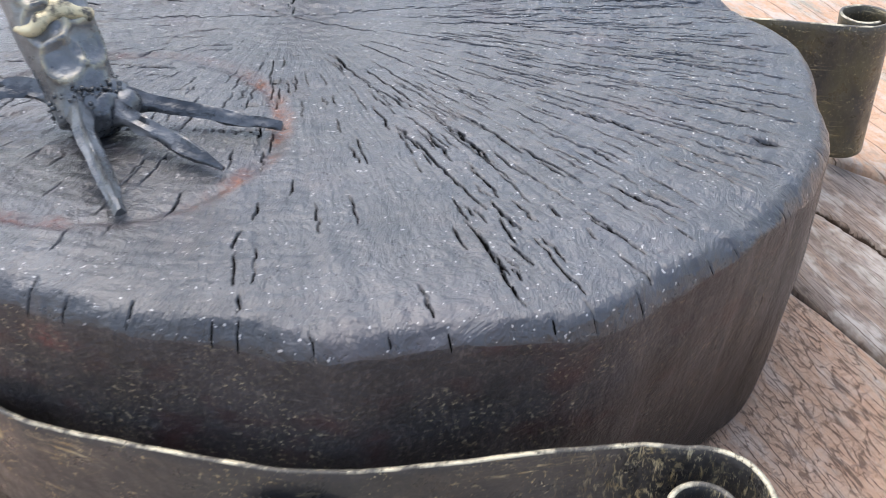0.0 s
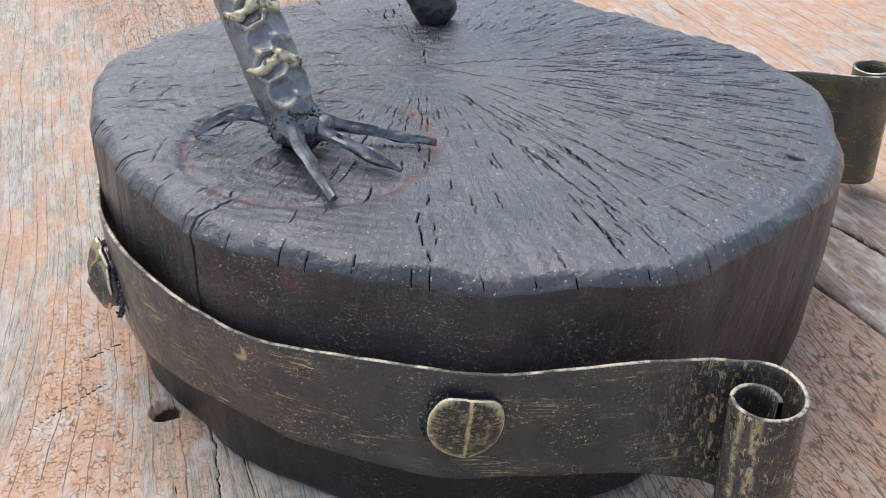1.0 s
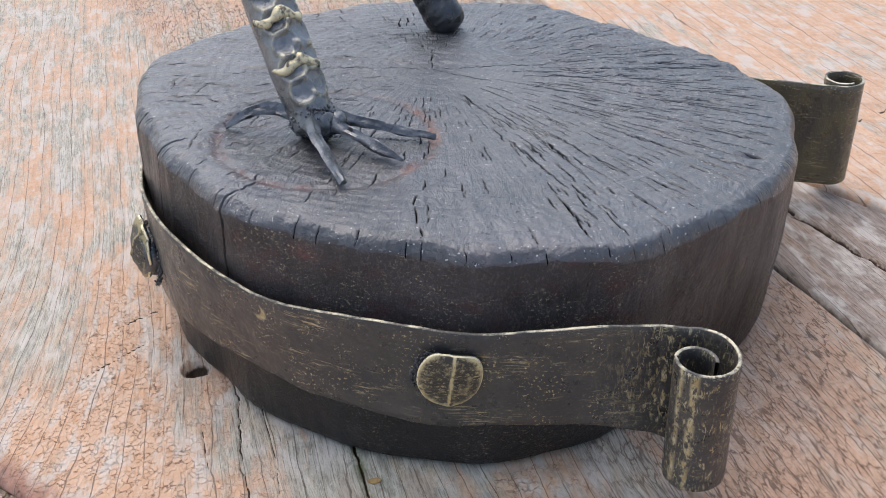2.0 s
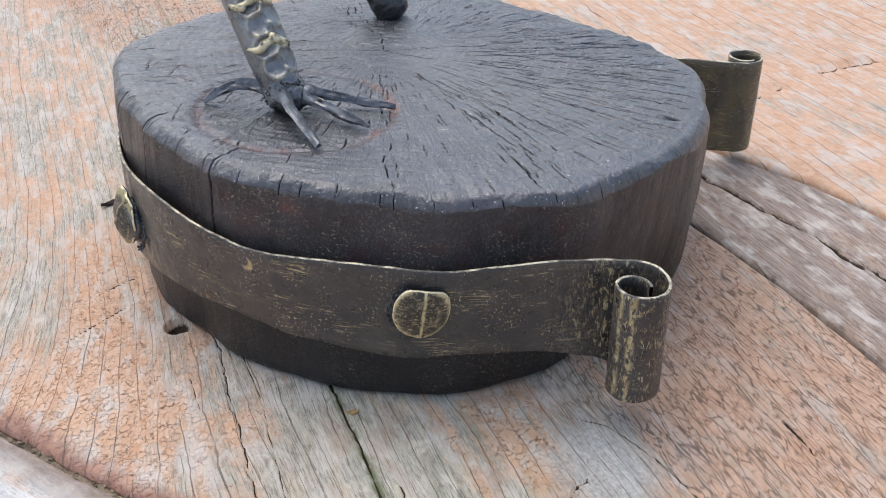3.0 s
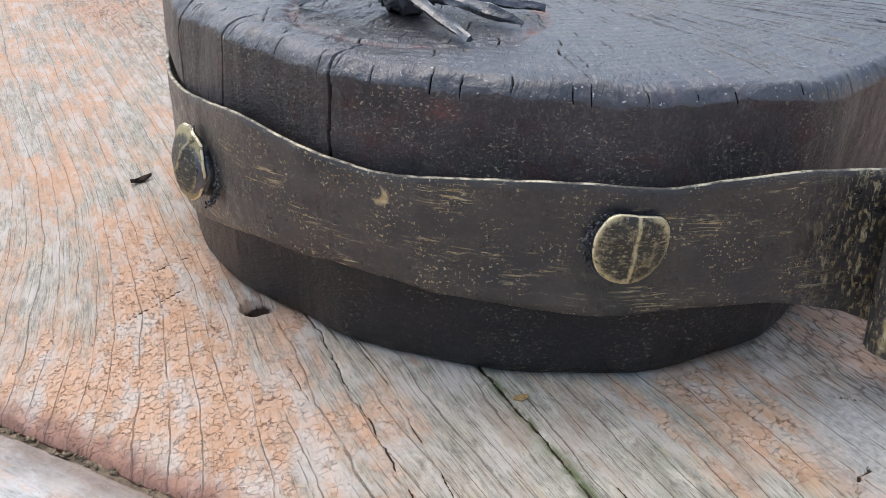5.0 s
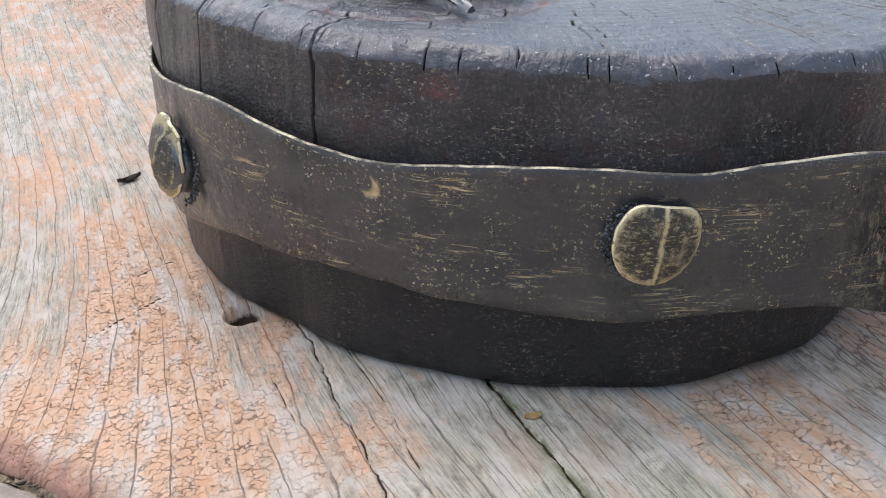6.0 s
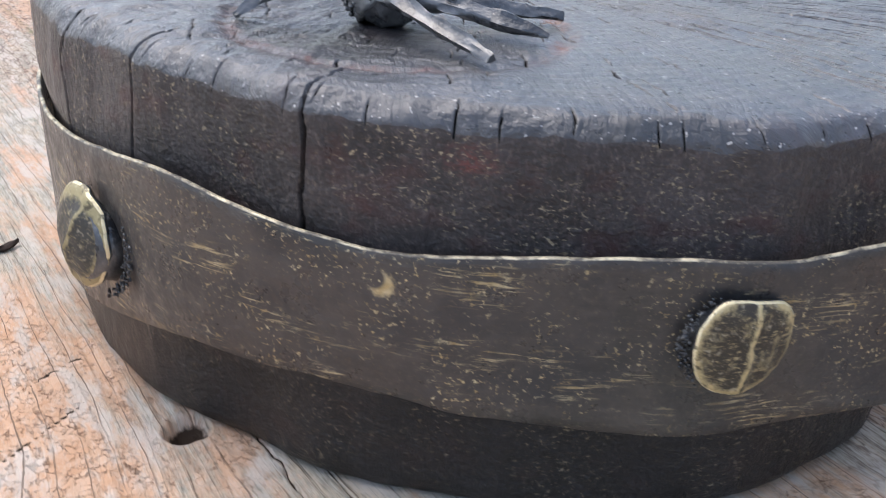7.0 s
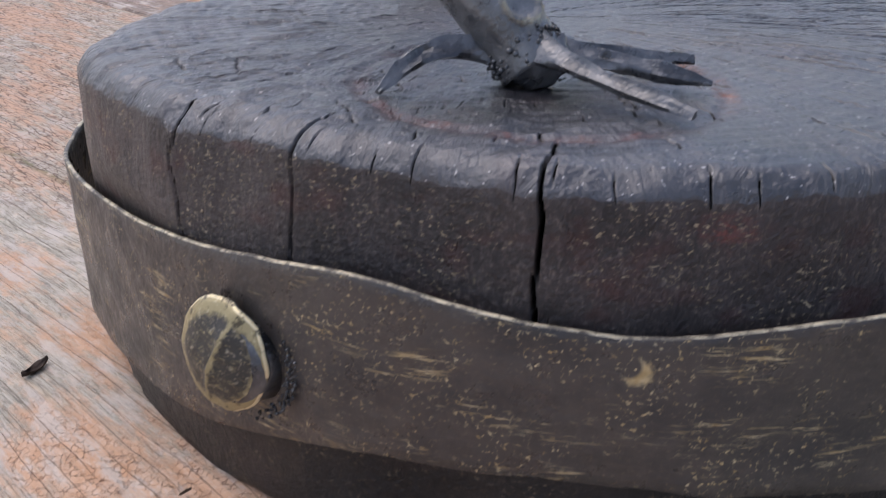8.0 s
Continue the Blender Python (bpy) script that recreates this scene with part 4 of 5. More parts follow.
def rivet(place, facing, seed, size, stand, spin, corners, dome, lean, face):
    """A hand-forged rivet; its own z points away from the band."""
    rnd = random.Random(seed)

    def outline(a):
        """How far the edge of the chopped head is from its middle."""
        dx, dy = math.cos(a), math.sin(a)
        best = 1.0
        for (x0, y0), (x1, y1) in zip(corners, corners[1:] + corners[:1]):
            ex, ey = x1 - x0, y1 - y0
            den = dx * ey - dy * ex
            if abs(den) > 1e-9:
                t, u = (x0 * ey - y0 * ex) / den, (x0 * dy - y0 * dx) / den
                if t > 0 and -1e-6 <= u <= 1 + 1e-6:
                    best = t
        return best

    def rounded(a):
        return size * sum(outline(a + d) for d in (-0.20, -0.12, -0.04, 0.04, 0.12, 0.20)) / 6

    def ridge(x, y):
        q = vnoise(np.array([x * 420 + 9]), np.array([y * 420 + 3]), seed)[0] - 0.5
        return 0.0009 * math.exp(-((x - 0.0007 - 0.15 * y) / 0.0009) ** 2) - dome * (x * x + y * y) + 0.0009 * q

    bm = bmesh.new()
    lump(bm, rounded, [(0.88, -0.0008), (0.99, 0.0), (1.0, 0.0007), (0.965, 0.0013), (0.89, 0.0015), (0.72, 0.0018), (0.54, 0.0021), (0.36, 0.0023), (0.18, 0.0024)], 0, [2, 2, 1, 0, 0, 0, 0, 0], ridge)
    head = part("rivet", bm, [face, MAT_RIM, MAT_WELD], band_ob, "forged rivet head rubbed with brass colour")
    m = look(place, Vector(place) - Vector(facing)) @ pose(0, 0, 0, 0, 0, spin)
    head.matrix_world = m
    # shank and the weld beads round it
    bm = bmesh.new()
    bmesh.ops.create_cone(bm, cap_ends=True, segments=20, radius1=size * 0.80, radius2=size * 0.66, depth=stand + 0.002, matrix=Matrix.Translation((lean, 0, -(stand + 0.002) / 2)))
    for _ in range(130):
        a = (math.pi if lean < 0 else 0.0) + rnd.gauss(0, 0.55)
        r = size * rnd.uniform(0.82, 1.04)
        bmesh.ops.create_icosphere(bm, subdivisions=1, radius=rnd.uniform(0.0002, 0.00055), matrix=Matrix.Translation((lean * 1.3 + r * math.cos(a), r * math.sin(a), -stand + rnd.uniform(-0.0003, 0.0010))))
    part("shank", bm, MAT_WELD, head, "rough dark weld under the rivet head")
    return head


rivet((-0.0258, 0.1402, 0.0522), (0.05, -1, 0.06), 3, 0.0114, 0.0024, 0, FRONT_HEAD, 4.0, -0.0012, MAT_RIVET)
rivet((-0.1604, 0.2270, 0.0474), (-0.86, -0.52, 0.14), 8, 0.0136, 0.0050, -12, SIDE_HEAD, 16.0, 0.0034, MAT_RIVET_DARK)


# ---------------------------------------------------------------- the steel bird's legs
ROOF = ((1.0, -0.35), (0.95, -0.02), (0.74, 0.26), (0.40, 0.56), (0.15, 0.92), (0.0, 1.06), (-0.13, 0.88), (-0.38, 0.52), (-0.72, 0.26), (-0.96, -0.02), (-1.0, -0.35), (-0.60, -0.75), (0.0, -0.90), (0.60, -0.75))


def swept(name, pts, radii, material, parent, label="", seed=0, wobble=0.26):
    """A forged toe along a smooth run of points, with a ridged upper side."""
    count = 46
    run = ctrl(pts, count)
    rad = ctrl([(r,) for r in radii], count)[:, 0]
    bm = bmesh.new()
    rings = []
    for i in range(count):
        a, b = run[max(0, i - 1)], run[min(count - 1, i + 1)]
        t = Vector(b - a).normalized()
        x = t.cross(Vector((0, 0, 1))).normalized()
        y = x.cross(t).normalized()
        ring = []
        sway = 0.25 * (vnoise(np.array([i * 0.16]), np.array([0.5]), seed + 3)[0] - 0.5)
        for k, (c, s) in enumerate(ROOF):
            r = max(0.0004, rad[i]) * (1 + wobble * 2 * (vnoise(np.array([i * 0.2]), np.array([k * 1.3]), seed)[0] - 0.5))
            ring.append(bm.verts.new(Vector(run[i]) + x * (r * (c + (sway if s > 0.8 else 0))) + y * (r * s)))
        rings.append(ring)
    n = len(ROOF)
    for a, b in zip(rings, rings[1:]):
        for k in range(n):
            bm.faces.new((a[k], a[(k + 1) % n], b[(k + 1) % n], b[k]))
    bm.faces.new(rings[0])
    bm.faces.new(rings[-1])
    ob = part(name, bm, material, parent, label)
    ob.data.set_sharp_from_angle(angle=radians(48))
    return ob


ANKLE = Vector((-0.0829, 0.2337, 0.1052))
LEG_WAY = Vector((-0.37, 0.52, 0.79)).normalized()


def bird_leg():
    leg = new("bird_leg")
    leg.location = (-0.080, 0.231, 0.0965)
    bpy.context.view_layer.update()
    tagged(leg, "forged steel bird leg with four clawed toes standing on the stump", "sculpture leg")
    made = []
    # shank: a tube beaten with hollows along its front
    side = LEG_WAY.cross(Vector((0, 0, 1))).normalized()
    front = side.cross(LEG_WAY).normalized()
    if front.y > 0:
        front = -front
    side = LEG_WAY.cross(front).normalized()
    nr, na, length = 190, 96, 0.165
    s = np.linspace(-0.006, length, nr)[:, None]
    a = np.linspace(0, 2 * np.pi, na, endpoint=False)[None, :]
    r = 0.0084 + 0.0012 * np.clip((s - 0.001) / 0.016, 0, 1) ** 0.8 + 0 * a
    aw = (a + np.pi) % (2 * np.pi) - np.pi
    rnd = random.Random(12)
    k = 0
    at = 0.007
    while at < length:
        for off, size, deep in ((-0.34, 0.0050, 0.0009), (0.46, 0.0056, 0.0011)):
            o = off + rnd.uniform(-0.12, 0.12)
            ss = at + rnd.uniform(-0.001, 0.001) + (0.0035 if off > 0 else 0)
            d = np.hypot((s - ss), (aw - o) * 0.0095)
            r = r - deep * np.clip(1 - (d / size) ** 2, 0, 1) + 0.0008 * np.exp(-((d - size) / 0.0006) ** 2)
        at += 0.0095
    r = r + 0.0006 * (fbm(s * 160, a * 3, 5) - 0.5)
    proud = np.clip((r - (0.0084 + 0.0012 * np.clip((s - 0.001) / 0.016, 0, 1) ** 0.8)) / 0.0007, 0, 1) * np.clip(np.cos(aw) * 1.6 - 0.2, 0, 1)
    ax = np.array(LEG_WAY)
    P = np.array(ANKLE)[None, None, :] + s[..., None] * ax + (r * np.cos(a))[..., None] * np.array(front) + (r * np.sin(a))[..., None] * np.array(side)
    V = P.reshape(-1, 3)
    cap0, cap1 = P[0].mean(0), P[-1].mean(0)
    V = np.vstack([V, cap0, cap1])
    q = grid_faces(nr, na, True)
    i = np.arange(0, na, 2)
    lo = (nr - 1) * na
    q = np.vstack([q, np.c_[np.full(na // 2, nr * na), (i + 2) % na, (i + 1) % na, i], np.c_[np.full(na // 2, nr * na + 1), lo + i, lo + (i + 1) % na, lo + (i + 2) % na]])
    made.append(sheet("shank", V, q, [MAT_LEG], attrs={"proud": np.r_[proud.ravel(), 0, 0]}))
    tagged(made[-1], "steel shin beaten with hollows")
    # raised scale edges, open at the back
    at, turn = 0.0175, 0.0
    while at < length:
        n, m = 40, 10
        span = 2.5 + rnd.uniform(-0.3, 0.3)
        aa = np.linspace(-span / 2 - 0.25, span / 2 + 0.15, n) + turn
        dip = 0.0011 * np.cos((aa - turn) * 4.6) + 0.0010 * (vnoise(aa * 4, 0 * aa + at * 300, 3) - 0.5)
        thick = 0.0014 * np.clip(1 - (np.abs(np.linspace(-1, 1, n)) ** 5), 0.15, 1) * (0.45 + 1.0 * vnoise(aa * 4, 0 * aa + at * 90, 8))
        w = np.linspace(0, 2 * np.pi, m, endpoint=False)
        rr = 0.0098 + thick[:, None] * np.cos(w)[None, :]
        sv = at + dip[:, None] + 1.5 * thick[:, None] * np.sin(w)[None, :]
        Q = np.array(ANKLE)[None, None, :] + sv[..., None] * ax + (rr * np.cos(aa)[:, None])[..., None] * np.array(front) + (rr * np.sin(aa)[:, None])[..., None] * np.array(side)
        made.append(sheet("scale_edge", Q.reshape(-1, 3), grid_faces(n, m, True), [MAT_SCALE]))
        tagged(made[-1], "raised scale edge rubbed with brass colour")
        at += 0.0195
    # heel lump and weld beads
    bm = bmesh.new()
    bmesh.ops.create_icosphere(bm, subdivisions=4, radius=1.0)
    for v in bm.verts:
        p = v.co.copy()
        g = 1 + 0.18 * (noise.noise(p * 2.2) + 0.5 * noise.noise(p * 5))
        v.co = Vector((-0.0800, 0.2322, 0.1024)) + Vector((p.x * 0.0090, p.y * 0.0084, p.z * 0.0070)) * g
    for v in bmesh.ops.create_icosphere(bm, subdivisions=3, radius=1.0)["verts"]:
        p = v.co.copy()
        v.co = Vector((-0.0728, 0.2322, 0.1026)) + p * (0.0040 + 0.0006 * noise.noise(p * 2.0))
    made.append(part("heel", bm, MAT_TOE, None, "lumpy welded heel"))
    bm = bmesh.new()
    for _ in range(150):
        w = rnd.choice((0.3, 1.1, 2.2, 3.4, 4.3, 5.6)) + rnd.gauss(0, 0.42)
        q = rnd.uniform(0.0078, 0.0092)
        c = ANKLE + LEG_WAY * rnd.gauss(-0.0020, 0.0020) + front * (q * math.cos(w)) + side * (q * math.sin(w))
        bmesh.ops.create_icosphere(bm, subdivisions=1, radius=rnd.uniform(0.0003, 0.0009), matrix=Matrix.Translation(c))
    made.append(part("weld", bm, MAT_WELD, None, "beaded weld round the ankle"))
    toes = [
        ([(-0.0830, 0.2325, 0.1005), (-0.0920, 0.2360, 0.1040), (-0.1020, 0.2378, 0.1052), (-0.1108, 0.2370, 0.1024), (-0.1175, 0.2348, 0.0986)], (0.0036, 0.0030, 0.0026, 0.0021, 0.0009)),
        ([(-0.0825, 0.2300, 0.1062), (-0.0790, 0.2190, 0.1038), (-0.0735, 0.2085, 0.1012), (-0.0690, 0.2000, 0.0993), (-0.0650, 0.1925, 0.0976)], (0.0044, 0.0027, 0.0021, 0.0019, 0.0013)),
        ([(-0.0770, 0.2310, 0.1032), (-0.0690, 0.2258, 0.1020), (-0.0610, 0.2208, 0.1003), (-0.0530, 0.2156, 0.0984), (-0.0458, 0.2110, 0.0966)], (0.0040, 0.0027, 0.0025, 0.0022, 0.0006)),
        ([(-0.0765, 0.2362, 0.1024), (-0.0660, 0.2355, 0.1006), (-0.0550, 0.2345, 0.0988), (-0.0450, 0.2333, 0.0970), (-0.0348, 0.2320, 0.0954)], (0.0038, 0.0025, 0.0021, 0.0018, 0.0012)),
    ]
    for k, (p, r) in enumerate(toes):
        made.append(swept("toe", p, r, MAT_TOE, None, "ridged steel toe", 30 + k))
    for ob in made:
        ob.parent = leg
        ob.matrix_parent_inverse = leg.matrix_world.inverted()
    return leg


bird_leg()


def second_leg():
    """The other leg: only its knobbed lower end is low enough to be in view."""
    way = Vector((-0.60, 0.20, 0.80)).normalized()
    end = Vector((-0.0340, 0.3580, 0.0903))
    bm = bmesh.new()
    prof = [(0.0, 0.0020), (0.0012, 0.0060), (0.0045, 0.0088), (0.0090, 0.0096), (0.0140, 0.0093), (0.0190, 0.0084), (0.0260, 0.0078), (0.0500, 0.0082), (0.0900, 0.0088), (0.1400, 0.0094)]
    x = way.cross(Vector((0, 1, 0))).normalized()
    y = way.cross(x).normalized()
    run = ctrl(prof, 60)
    rings = []
    for i, (h, r) in enumerate(run):
        rings.append([bm.verts.new(end + way * h + (x * math.cos(2 * math.pi * k / 28) + y * math.sin(2 * math.pi * k / 28)) * max(0.0005, r) * (1 + 0.09 * (vnoise(np.array([i * 0.45]), np.array([k * 0.7]), 3)[0] - 0.5))) for k in range(28)])
    for a, b in zip(rings, rings[1:]):
        for k in range(28):
            bm.faces.new((a[k], a[(k + 1) % 28], b[(k + 1) % 28], b[k]))
    bm.faces.new(rings[0])
    bm.faces.new(rings[-1])
    return tagged(part("bird_leg", bm, MAT_KNOB), "dark steel leg with a rounded knob end on the stump", "sculpture leg")


second_leg()

# ---------------------------------------------------------------- the boards of the table
TABLE_TURN = math.atan2(-0.937, 0.350)
KNOT = (-0.060, 0.053)      # along and across the grain
# along, across, reach along and across, and how bare (plus) or painted (minus) the board is there
PATCHES = (
    (-0.20, -0.020, 0.30, 0.020, 0.95), (-0.08, -0.012, 0.06, 0.020, 0.75), (-0.15, 0.005, 0.10, 0.016, 0.8), (-0.20, -0.085, 0.12, 0.042, -0.60),
    (-0.108, 0.016, 0.040, 0.012, 0.65), (-0.106, 0.056, 0.036, 0.011, -1.2), (-0.216, -0.083, 0.024, 0.013, 0.6), (-0.050, 0.070, 0.016, 0.009, -0.9), (-0.096, 0.092, 0.030, 0.014, 1.1),
    (-0.127, 0.086, 0.030, 0.008, 0.9), (-0.070, -0.040, 0.022, 0.010, -0.9), (-0.062, 0.012, 0.03, 0.010, 0.6), (-0.30, -0.19, 0.12, 0.07, -0.55), (-0.090, 0.036, 0.040, 0.006, 0.5), (-0.15, 0.165, 0.22, 0.055, -0.75), (-0.30, -0.125, 0.03, 0.02, 0.5),
)
GAPS = [((-0.50, 0.0060), (-0.30, -0.0015), (-0.172, -0.0045), (-0.145, -0.0050), (-0.078, -0.0065), (0.02, -0.0110), (0.12, -0.02))]


def boundary(points, u):
    p = np.array(points)
    return np.interp(u, p[:, 0], p[:, 1])


def polyline_cut(u, v, cut, far, points, w, deep, wr, seed):
    p = np.array(points, float)
    best = np.full(u.shape, 9.0)
    run = np.zeros(u.shape)
    tot = 0.0
    for (a, b) in zip(p, p[1:]):
        d = b - a
        ln = np.hypot(*d)
        s = np.clip(((u - a[0]) * d[0] + (v - a[1]) * d[1]) / ln ** 2, 0, 1)
        side = ((u - a[0]) * -d[1] + (v - a[1]) * d[0]) / ln
        wig = wr * 2 * (fbm((tot + s * ln) * 150, 0 * s + seed, seed, 4) - 0.5)
        dd = np.hypot(u - a[0] - s * d[0] - wig * -d[1] / ln, v - a[1] - s * d[1] - wig * d[0] / ln)
        run = np.where(dd < best, tot + s * ln, run)
        best = np.minimum(best, dd)
        tot += ln
    width = w * (0.55 + 0.9 * vnoise(run * 220, 0 * run, seed + 1)) * np.clip(np.minimum(run, tot - run) / 0.012 + 0.25, 0.25, 1)
    return np.maximum(cut, deep * np.clip(1.15 - (best / width) ** 2, 0, 1)), np.minimum(far, best / width / 5)


def board(name, label, left, right, rows, cols, level, mat, turn, seed, cracks=(), slack=0.0009, main=False, parent=None, relief=1.0):
    """One board: left and right are its edges, (along, across) pairs; rows are the stations along it."""
    u = np.asarray(rows)
    l, r = boundary(left, u), boundary(right, u)
    wav = 0.0016 * (fbm(u * 60, 0 * u + seed, seed + 3) - 0.5)
    l, r = l + slack + wav, r - slack + 0.0014 * (fbm(u * 55, 0 * u + seed, seed + 5) - 0.5)
    if main:
        across = np.r_[np.arange(-1.02, -0.27, 0.004), np.arange(-0.27, -0.13, 0.0009), np.arange(-0.13, 0.11, 0.00042), np.arange(0.11, 0.222, 0.0009)]
        cols = len(across)
        V = np.clip(np.repeat(across[None, :], len(u), 0), l[:, None], r[:, None])
        f = (V - l[:, None]) / (r - l)[:, None]
    else:
        f = np.repeat(np.linspace(0, 1, cols)[None, :], len(u), 0)
        V = l[:, None] * (1 - f) + r[:, None] * f
    U = np.repeat(u[:, None], cols, 1)
    Uf, Vf = U.ravel(), V.ravel()
    warp = Vf + 0.014 * (fbm(Uf * 4.2, Vf * 7, seed + 9) - 0.5) + 0.0036 * (fbm(Uf * 16, Vf * 22, seed + 10) - 0.5)
    if main:
        warp = warp + 0.026 * np.tanh((Uf + 0.22) / 0.12) * np.clip((-0.040 - Vf) / 0.06, 0, 1.4)
    knot = np.full(Uf.shape, 1.0)
    if main:
        ku, kv = (Uf - KNOT[0]) / 1.5, Vf - KNOT[1]
        knot = np.hypot(ku, kv)
        warp = KNOT[1] + (warp - KNOT[1]) * (1 - 0.006 ** 2 / np.maximum(knot ** 2, 0.011 ** 2))
    h = np.zeros(Uf.shape)
    h += relief * 0.0011 * (fbm(Uf * 14, warp * 60, seed + 20) - 0.5) + relief * 0.0005 * (fbm(Uf * 30, warp * 420, seed + 22, 2) - 0.5)
    cut, far = np.zeros(Uf.shape), np.ones(Uf.shape)
    for k, (pts, w, deep, wr) in enumerate(cracks):
        cut, far = polyline_cut(Uf, Vf, cut, far, pts, w, deep, wr, seed + 50 + k)
    if main:
        # worn hole where a small knot fell out, beside the stump
        hu, hv = -0.2420, -0.0570
        hd = np.hypot(Uf - hu, Vf - hv) + 0.003 * (fbm(Uf * 240, Vf * 240, 91) - 0.5)
        cut = np.maximum(cut, 0.0055 * np.clip(1.0 - (hd / 0.0062) ** 2, 0, 1) ** 0.8)
        far = np.minimum(far, np.maximum(hd / 0.0046 / 5, 0.05))
    # paint is worn away along the middle of the board
    wear = 0.1 * (fbm(Uf * 9, Vf * 9, 33) - 0.5)
    for u0, v0, su, sv, much in PATCHES if main else ():
        wear = wear + much * np.exp(-((Uf - u0) / su) ** 2 - ((Vf - v0) / sv) ** 2)
    moss = np.exp(-((Vf - boundary(GAPS[0], Uf)) / 0.0018) ** 2) if main else 0 * Vf
    bleach = np.hypot((Uf + 0.0865) / 1.5, Vf - 0.0785)
    ridge = np.clip((Vf - 0.068 - 0.25 * (Uf + 0.10)) / 0.030, 0, 1) * (0.55 + 0.45 * fbm(Uf * 22, Vf * 40, 71)) * np.clip((bleach - 0.012) / 0.012, 0, 1)
    damp = np.clip((Uf + 0.19) / 0.05, 0, 1) * np.clip((Vf + 0.040) / 0.030, 0, 1) * np.clip((0.085 - Vf) / 0.03, 0, 1)
    h = h - cut
    e = np.minimum(f * (r - l)[:, None], (1 - f) * (r - l)[:, None]).ravel()
    h = h - 0.0022 * np.clip(1 - e / 0.0032, 0, 1) ** 2
    rim = ((f if main else 1 - f) * (r - l)[:, None]).ravel()
    Z = (level + h).reshape(U.shape)
    # turn the sides down
    U2 = np.c_[U[:, :1], U, U[:, -1:]]
    V2 = np.c_[V[:, :1] + 0.0004, V, V[:, -1:] - 0.0004]
    Z2 = np.c_[np.full((len(u), 1), level - 0.036), Z, np.full((len(u), 1), level - 0.036)]
    pad = lambda q: np.c_[q.reshape(U.shape)[:, :1], q.reshape(U.shape), q.reshape(U.shape)[:, -1:]].ravel()
    quads = grid_faces(len(u), cols + 2)
    uv = np.c_[U2.ravel(), pad(warp)]
    ob = sheet(name, np.c_[U2.ravel(), V2.ravel(), Z2.ravel()], quads, [mat], None, uv, "grain", {"crackd": pad(far), "moss": pad(moss), "rim": pad(rim), "knot": pad(knot), "wear": pad(wear), "damp": pad(damp), "ridge": pad(ridge), "bleach": pad(bleach)}, turn=turn, parent=parent)
    return tagged(ob, label)


def stations(a, b, fine_a, fine_b, fine, coarse):
    return np.r_[np.arange(a, fine_a, coarse), np.arange(fine_a, fine_b, fine), np.arange(fine_b, b + coarse, coarse)]


table = tagged(new("tabletop"), "weathered timber tabletop with crackled orange paint", "table", "", "structure")
C_EDGE = ((-1.60, -0.98), (-0.40, -0.275), (-0.216, -0.1477), (-0.188, -0.1265), (-0.1667, -0.1118), (-0.146, -0.0955), (-0.130, -0.0818), (-0.098, -0.0649), (0.0, -0.002), (0.30, 0.19))
D_EDGE = ((-1.60, 0.19), (-0.40, 0.200), (-0.2356, 0.2097), (-0.157, 0.2177), (-0.095, 0.2180), (0.0, 0.214), (0.30, 0.205))
E_EDGE = ((-1.60, 0.24), (-0.45, 0.245), (-0.3026, 0.2647), (-0.233, 0.2964), (-0.193, 0.307), (0.0, 0.33), (0.30, 0.34))
G_EDGE = ((-1.60, 0.50), (-0.532, 0.505), (-0.414, 0.506), (0.30, 0.51))
OUT_EDGE = ((-1.60, 0.95), (0.30, 0.95))


def uvp(x, y):
    """Along and across the grain, from the plan."""
    return (0.350 * x - 0.937 * y, 0.937 * x + 0.350 * y)


